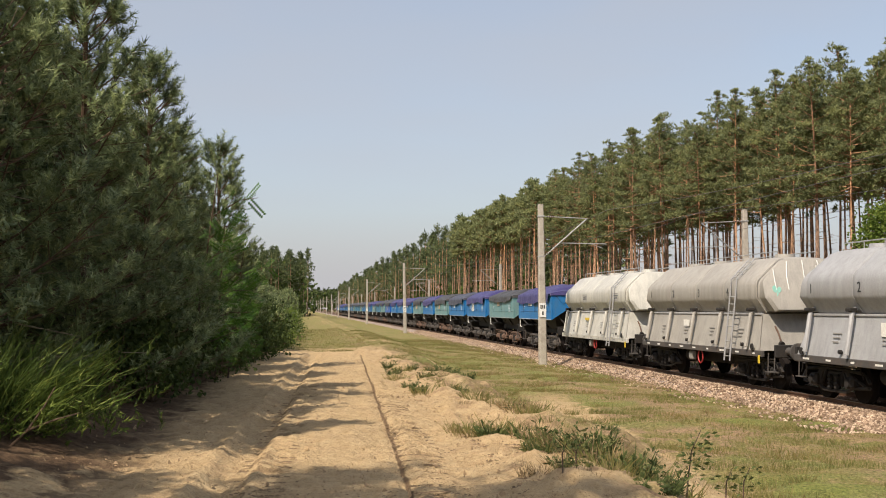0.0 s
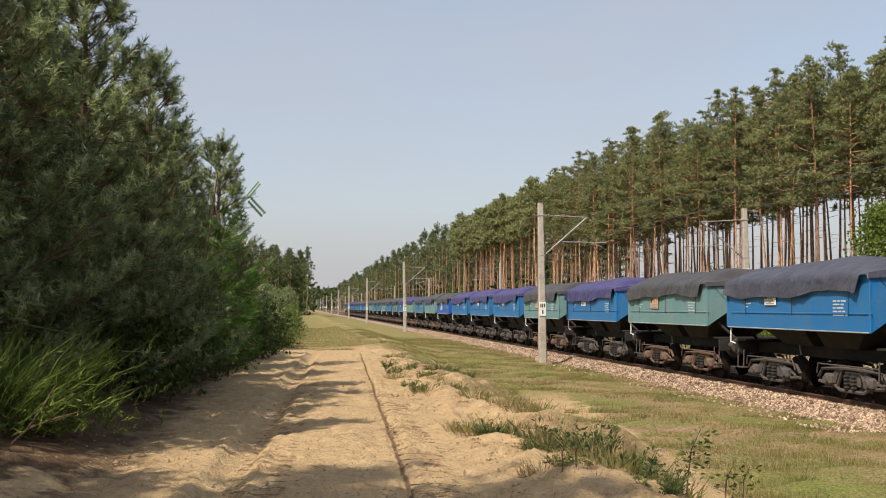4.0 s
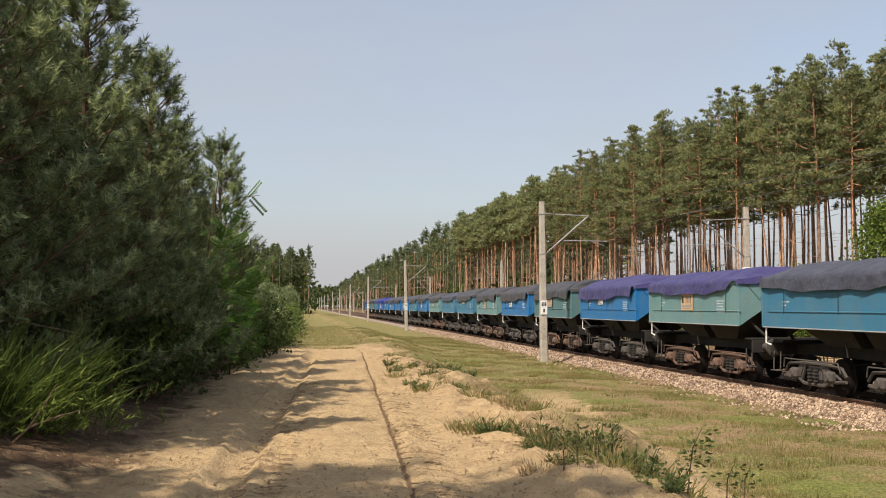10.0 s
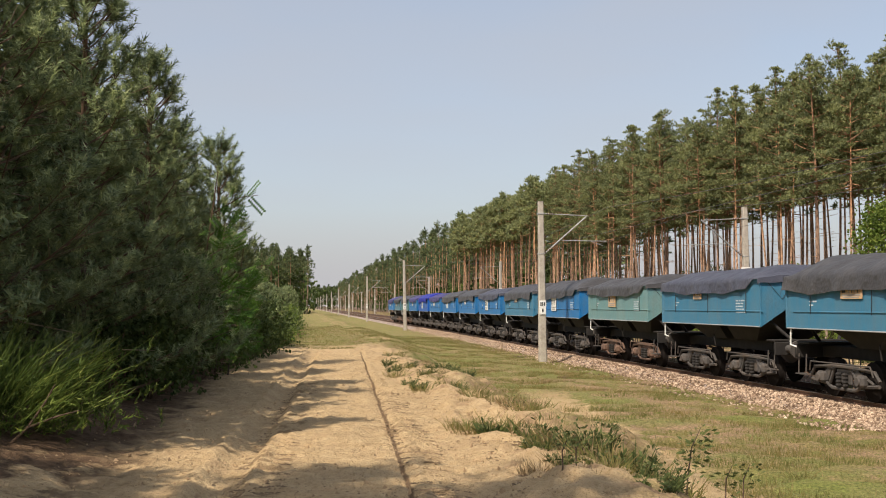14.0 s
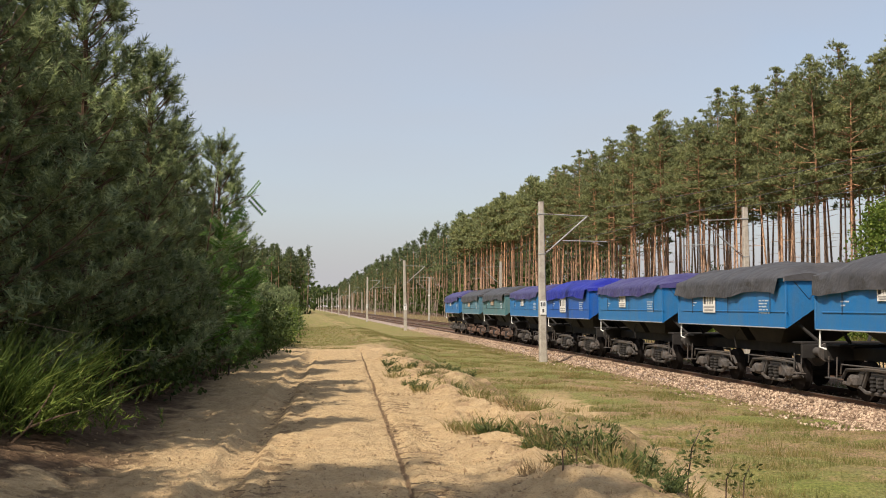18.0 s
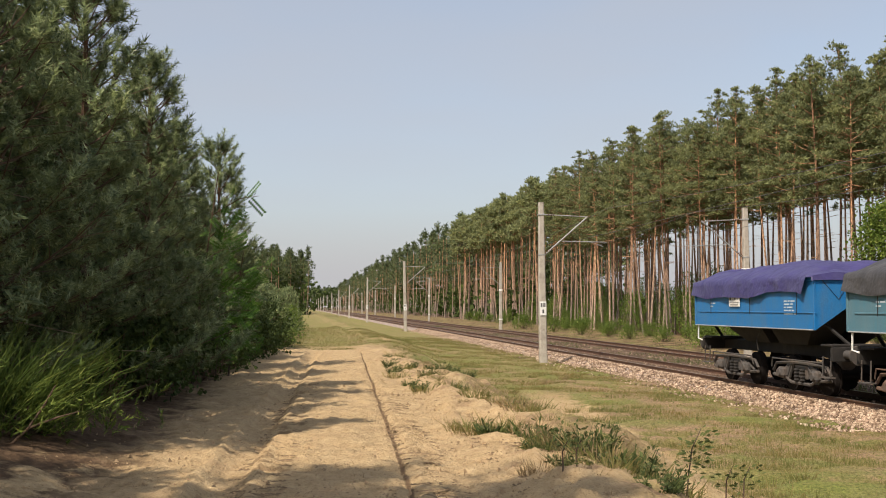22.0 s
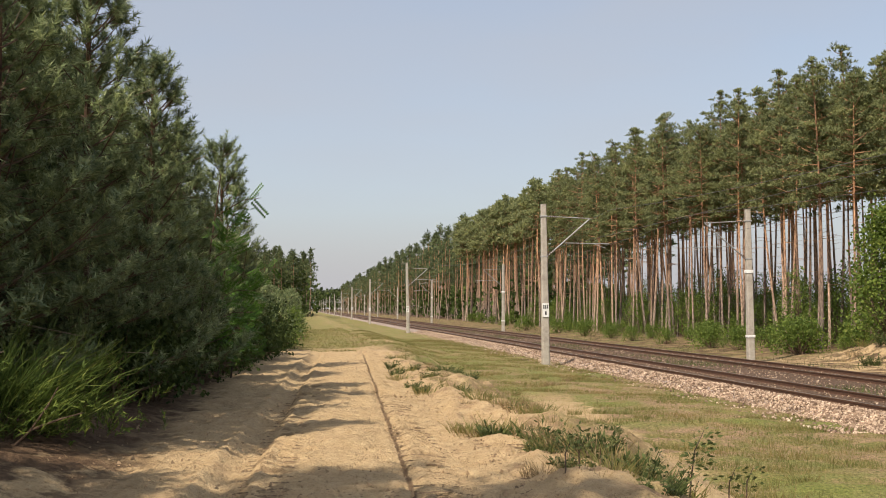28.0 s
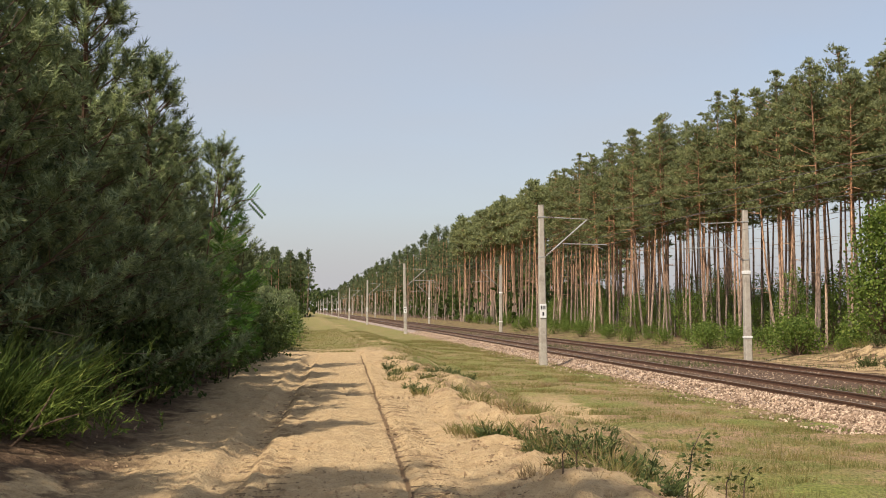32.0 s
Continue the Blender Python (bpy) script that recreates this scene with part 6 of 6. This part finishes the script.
def tall_stalk(seed, h, leaves):
    rng = np.random.default_rng(seed)
    t = thing("tall_weed_stalk", "thin upright weed stalk with sparse leaves", "weed", "tall stalks by the road")
    stem = [(0, 0, -0.05), (0.02, 0, h * 0.4), (0.09 * h, 0.02, h * 0.75), (0.2 * h, 0, h)]
    part("stem", Shape().path(stem, [0.009, 0.008, 0.006, 0.003], 5), M["young_bark"], t)
    pts = []
    for i in range(leaves):
        q = rng.uniform(0.45, 1.0)
        p = np.array([0.2 * h * q * q, 0, h * q])
        e = rng.normal(0, 1, 3) * np.array([1.6, 1, 0.5]) + np.array([0.4, 0, 0.1])
        e = e / np.linalg.norm(e)
        p = p + e * rng.uniform(0, 0.14)
        f = np.cross(e, rng.normal(0, 1, 3))
        f = f / np.linalg.norm(f) * 0.014
        e = e * rng.uniform(0.04, 0.08)
        pts += [p, p + e * 0.5 + f, p + e, p, p + e, p + e * 0.5 - f]
    part("sparse_leaf", tri_mesh("sparse_leaf", np.array(pts), M["weed"]), None, t)["kind"] = "stuff"
    return t


STALKS = [tall_stalk(340, 0.72, 90), tall_stalk(341, 0.5, 30), tall_stalk(342, 0.38, 10)]
for k, x, y in ((0, 4.2, 11.6), (1, 4.75, 11.9), (1, 5.0, 12.0), (2, 4.0, 10.9), (2, 2.3, 9.5), (2, 2.45, 9.6), (2, 4.6, 11.4)):
    plant(STALKS[k], x, y, 1.25 if k < 2 else 1.0, k * 15)


def turf_blades():
    """Short grass over the strip between sand and stone."""
    rng = np.random.default_rng(350)
    n = 320000
    y = 11 + 75 * rng.random(n) ** 1.7
    x = rng.uniform(3.3, 12.0, n)
    keep = (x > 3.9) | (rng.random(n) < 0.35)
    patch = np.sin(x * 1.3 + np.sin(y * 0.7) * 1.5) + np.sin(y * 0.9 + x * 0.6)
    keep &= rng.random(n) < 0.42 + 0.2 * patch
    keep &= (np.abs(x - 3.5 - 0.108 * y + 0.2 * np.sin(y * 1.1)) > 0.65) | (y > 31) | (rng.random(len(x)) < 0.12)
    x, y = x[keep], y[keep]
    n = len(x)
    u, v = rng.uniform(-0.8, 3.6, 14000), 42 + 60 * rng.random(14000) ** 1.3
    ok = (v > 50) | (np.sin(u * 2.3 + v) + np.sin(v * 0.9) > 0.2)
    x, y = np.concatenate([x, u[ok]]), np.concatenate([y, v[ok]])
    n = len(x)
    z = ground_z(x, y) - 0.02
    h = rng.uniform(0.015, 0.06, n) * (1 + 1.6 * (rng.random(n) < 0.06))
    w = rng.uniform(0, 6.283, n)
    sd = np.stack([np.cos(w), np.sin(w), 0 * w], 1) * (0.004 + 0.00016 * y)[:, None]
    tip = np.stack([rng.normal(0, 0.4, n) * h, rng.normal(0, 0.4, n) * h, h + 0.03], 1)
    o = np.stack([x, y, z], 1)
    tagged(new("turf", tri_mesh("turf", np.stack([o - sd, o + sd, o + tip], 1), M["grass"])), "short dry and green grass between road and railway", "grass", kind="stuff")
    m = 9000
    x = np.concatenate([rng.uniform(14.6, 17.4, m), rng.uniform(20.6, 27.0, m)])
    y = 22 + 120 * rng.random(2 * m) ** 1.6
    keep = np.sin(y * 0.8 + x) + np.sin(y * 0.31) > 0.2
    x, y = x[keep], y[keep]
    n = len(x)
    o = np.stack([x, y, ground_z(x, y) - 0.02], 1)
    w = rng.uniform(0, 6.283, n)
    h = rng.uniform(0.08, 0.24, n)
    sd = np.stack([np.cos(w), np.sin(w), 0 * w], 1) * 0.012
    tip = np.stack([rng.normal(0, 0.3, n) * h, rng.normal(0, 0.3, n) * h, h], 1)
    tagged(new("track_weeds", tri_mesh("track_weeds", np.stack([o - sd, o + sd, o + tip], 1), M["weed"])), "sparse weeds and grass between and beside the tracks", "weeds", kind="stuff")


turf_blades()


def sand_clods():
    """Crumbs of sand, bark and dead weed lying about the road."""
    rng = np.random.default_rng(360)
    n = 5200
    y = 8.8 + 26 * rng.random(n) ** 1.5
    x = np.where(rng.random(n) < 0.5, rng.uniform(-2.4, 4.6, n), rng.normal(2.9, 0.7, n))
    z = ground_z(x, y) + 0.005
    size = rng.uniform(0.006, 0.02, n) * (1 + 1.2 * (rng.random(n) < 0.07))
    tri = np.zeros((n, 12, 3))
    cor = np.array([(1, 0, -0.3), (-0.5, 0.87, -0.3), (-0.5, -0.87, -0.3), (0, 0, 0.9)])[None] * rng.uniform(0.5, 1.5, (n, 4, 1)) + rng.normal(0, 0.15, (n, 4, 3))
    cor *= size[:, None, None]
    for q, f in enumerate(((0, 1, 2), (0, 1, 3), (1, 2, 3), (2, 0, 3))):
        for w in range(3):
            tri[:, q * 3 + w] = cor[:, f[w]]
    tri += np.stack([x, y, z], 1)[:, None, :]
    tagged(new("sand_crumbs", tri_mesh("sand_crumbs", tri, M["crumb"])), "scattered crumbs of dry sand on the road", "sand", kind="stuff")
    # dark clods along the tyre track bars, in place of the bars' shade
    rows = []
    for c0, slope in ((0.96, 0.03), (-0.8, 0.042), (1.7, 0.045)):
        yy = 9.0
        while yy < 24:
            if rng.random() < 0.75:
                m = int(rng.integers(22, 46))
                d = rng.uniform(-0.26, 0.26, m)
                rows.append(np.stack([c0 + slope * yy + d, yy - np.abs(d) * 0.55 + rng.normal(0, 0.018, m)], 1))
            yy += rng.uniform(0.28, 0.42)
    for q in range(26):
        m = int(rng.integers(5, 22))
        o = np.array([rng.uniform(-0.9, 2.8), 9 + 12 * rng.random() ** 1.5])
        rows.append(o + rng.normal(0, 1, (m, 2)) * np.array([0.16, 0.14]))
    xy = np.concatenate(rows)
    n = len(xy)
    cor = np.array([(1, 0, -0.3), (-0.5, 0.87, -0.3), (-0.5, -0.87, -0.3), (0, 0, 0.9)])[None] * rng.uniform(0.5, 1.5, (n, 4, 1)) + rng.normal(0, 0.15, (n, 4, 3))
    cor *= rng.uniform(0.008, 0.022, n)[:, None, None] * np.array([1.5, 1.0, 0.42])
    tri = np.concatenate([cor[:, list(f)] for f in ((0, 1, 2), (0, 1, 3), (1, 2, 3), (2, 0, 3))], 1) + np.concatenate([xy, (ground_z(xy[:, 0], xy[:, 1]) + 0.012)[:, None]], 1)[:, None, :]
    tagged(new("damp_clods", tri_mesh("damp_clods", tri, M["damp_clod"])), "dark brown clods and bark crumbs standing in for shade in the tyre tracks", "sand", kind="stuff")
    n = 1500
    y = 8.8 + 22 * rng.random(n) ** 1.4
    x = np.where(rng.random(n) < 0.35, rng.uniform(-2.6, 3.2, n), rng.normal(3.0, 0.6, n))
    o = np.stack([x, y, ground_z(x, y) + 0.015], 1)
    w = rng.uniform(0, 6.283, n)
    L = rng.uniform(0.03, 0.12, n)
    d = np.stack([np.cos(w) * L, np.sin(w) * L, rng.uniform(-0.01, 0.05, n)], 1)
    sd = np.stack([-np.sin(w), np.cos(w), 0 * w], 1) * 0.005
    tagged(new("dead_stalks", tri_mesh("dead_stalks", np.stack([o - sd, o + sd, o + d], 1), M["dry"])), "dead straw and twigs lying on the sand", "straw", kind="stuff")


sand_clods()


# ---- insects ----
M["chitin"] = worn("dark_chitin", (0.02, 0.022, 0.03), (0.05, 0.055, 0.06), 60.0, 0.5, 0.35)
M["gauze"], nt_, bs_ = nodes_of("clear_insect_wing", 0.3, 0.0, 0.5)
bs_.inputs["Base Color"].default_value = (0.3, 0.28, 0.25, 1.0)
bs_.inputs["Alpha"].default_value = 0.3


def wing_shape(length, chord):
    """A long rounded wing along +x, thin as film."""
    rows = [(q * length, chord * (0.3 + 0.7 * math.sin(math.pi * min(1.0, 0.18 + 0.82 * q)) ** 0.5) * (1.0 if q < 0.99 else 0.35)) for q in (0.0, 0.12, 0.3, 0.5, 0.7, 0.85, 0.95, 1.0)]
    return Shape().loft([[(x, -c * 0.5, -0.0002), (x, c * 0.5, -0.0002), (x, c * 0.5, 0.0002), (x, -c * 0.5, 0.0002)] for x, c in rows])


def build_dragonfly():
    """A dragonfly, nose towards +y: head, thorax, jointed tail and four wings."""
    fly = thing("dragonfly", "dark dragonfly with clear wings darting through the air", "insect")
    def bead(pts):
        return Shape().loft([[(r * math.cos(i * 0.7854), y, z + r * math.sin(i * 0.7854)) for i in range(8)] for y, z, r in pts])
    part("thorax", bead(((-0.008, 0, 0.002), (-0.004, 0.0005, 0.0046), (0.004, 0.0008, 0.0052), (0.011, 0, 0.004), (0.0145, 0, 0.0018))), M["chitin"], fly)
    head = part("head", bead(((0.0145, 0, 0.0015), (0.0165, 0, 0.0036), (0.0195, 0, 0.0036), (0.022, 0, 0.0015))), M["chitin"], fly)
    for sx in (-1, 1):
        part("eye", Shape().loft([[(sx * 0.0025 + r * math.cos(i), 0.018 + d, 0.001 + r * math.sin(i)) for i in (0, 1.05, 2.1, 3.14, 4.19, 5.24)] for d, r in ((-0.0025, 0.001), (-0.001, 0.0025), (0.001, 0.0025), (0.0025, 0.001))]), M["insulator"], head)
    for q in range(7):
        y = -0.008 - q * 0.0062
        part("tail_joint", bead(((y, 0, 0.0016), (y - 0.003, -0.0001, 0.0013 + 0.0006 * (q > 4)), (y - 0.006, -0.0002, 0.0015))), M["chitin"], fly)
    wings = []
    for y, length, chord in ((0.006, 0.042, 0.009), (-0.002, 0.04, 0.011)):
        for sx in (-1, 1):
            wg = part("wing", wing_shape(length, chord), M["gauze"], fly, "clear veined wing", at=pose(sx * 0.003, y, 0.005, 0, 0, 0 if sx > 0 else 180))
            wings.append((wg, sx, y))
    return fly, wings


def build_midge():
    """A small fly: body, head and two wings."""
    fly = thing("small_fly", "tiny dark fly crossing in front of the sky", "insect")
    part("body", Shape().loft([[(r * math.cos(i * 1.047), y, r * 0.9 * math.sin(i * 1.047)) for i in range(6)] for y, r in ((-0.0035, 0.0006), (-0.002, 0.0016), (0.0, 0.0019), (0.0018, 0.0014), (0.0026, 0.0008))]), M["chitin"], fly)
    part("head", Shape().loft([[(r * math.cos(i * 1.047), y, r * math.sin(i * 1.047)) for i in range(6)] for y, r in ((0.0024, 0.0005), (0.003, 0.0011), (0.0039, 0.0004))]), M["chitin"], fly)
    for sx in (-1, 1):
        part("wing", wing_shape(0.0055, 0.002), M["gauze"], fly, at=pose(sx * 0.001, -0.0005, 0.0015, 0, -25, -40 if sx > 0 else 220))
    return fly


DRAGONFLY, DRAGON_WINGS = build_dragonfly()
MIDGE = build_midge()


# ---- motion ----
def motions():
    """The train rolls by at an even pace; a dragonfly and a small fly cross the view at the start."""
    times = [0.0, 0.1, 0.2] + [float(q) for q in range(1, 32)] + [31.8, 31.9, 32.0]
    for w, y in TRAIN:
        walk(w, [(t, pose(TRACK_X[0], y - SPEED * t, RAIL_Z)) for t in times])
    # the dragonfly darts across to the right, circles behind and settles on the road far back
    walk(DRAGONFLY, [(t, pose(x, y, z, pitch, bank, head)) for t, x, y, z, pitch, bank, head in (
        (0.0, -2.9, 1.0, 1.75, 0, 20, -62), (0.4, -0.95, 2.15, 1.88, 3, 45, -62), (0.5, -0.478, 2.4, 1.942, 3, 60, -66), (0.6, -0.031, 2.65, 2.006, 3, 68, -72), (0.7, 0.547, 3.0, 2.081, -16, 35, -68),
        (0.8, 1.197, 3.6, 2.339, 8, 6, -58), (0.9, 2.014, 4.3, 2.629, 8, 0, -52), (1.0, 3.237, 5.2, 3.016, 10, 0, -52), (1.4, 7.0, 7.0, 3.6, 4, 10, -75), (2.4, 13.0, 4.0, 3.0, 0, 25, -130),
        (4.0, 10.0, -8.0, 2.0, 0, 20, -200), (7.0, 3.0, -14.0, 1.0, 0, 0, -230), (9.0, 1.0, -14.4, 0.06, 0, 0, -250), (32.0, 1.0, -14.4, 0.06, 0, 0, -250))])
    for wing, sx, y in DRAGON_WINGS:
        walk(wing, [(t, pose(sx * 0.003, y, 0.005, 0, -lift if sx > 0 else lift, (0 if sx > 0 else 180) + sx * sweep)) for t, lift, sweep in (
            (0.0, 10, 0), (0.5, -10, 0), (0.6, 15 + 800 * y, 5), (0.7, 25, 20 if y > 0 else -15), (0.8, 40 + 900 * y, 25), (0.9, -5, 0), (1.0, 20, 0), (8.0, 15, 0), (9.0, -5, 0), (32.0, -5, 0))])
    walk(MIDGE, [(t, pose(x, y, z, 0, 10, head)) for t, x, y, z, head in (
        (0.0, -3.0, -4.0, 3.0, -30), (2.6, 0.2, 0.9, 3.0, -20), (2.9, 0.375, 1.5, 2.26, -20), (3.0, 0.425, 1.5, 2.027, -60), (3.1, 0.476, 1.5, 2.28, -60), (3.4, 0.9, 1.2, 3.1, -80), (6.0, 3.0, -6.0, 1.2, -150), (8.0, 1.5, -9.0, 0.004, -150), (32.0, 1.5, -9.0, 0.004, -150))])


motions()
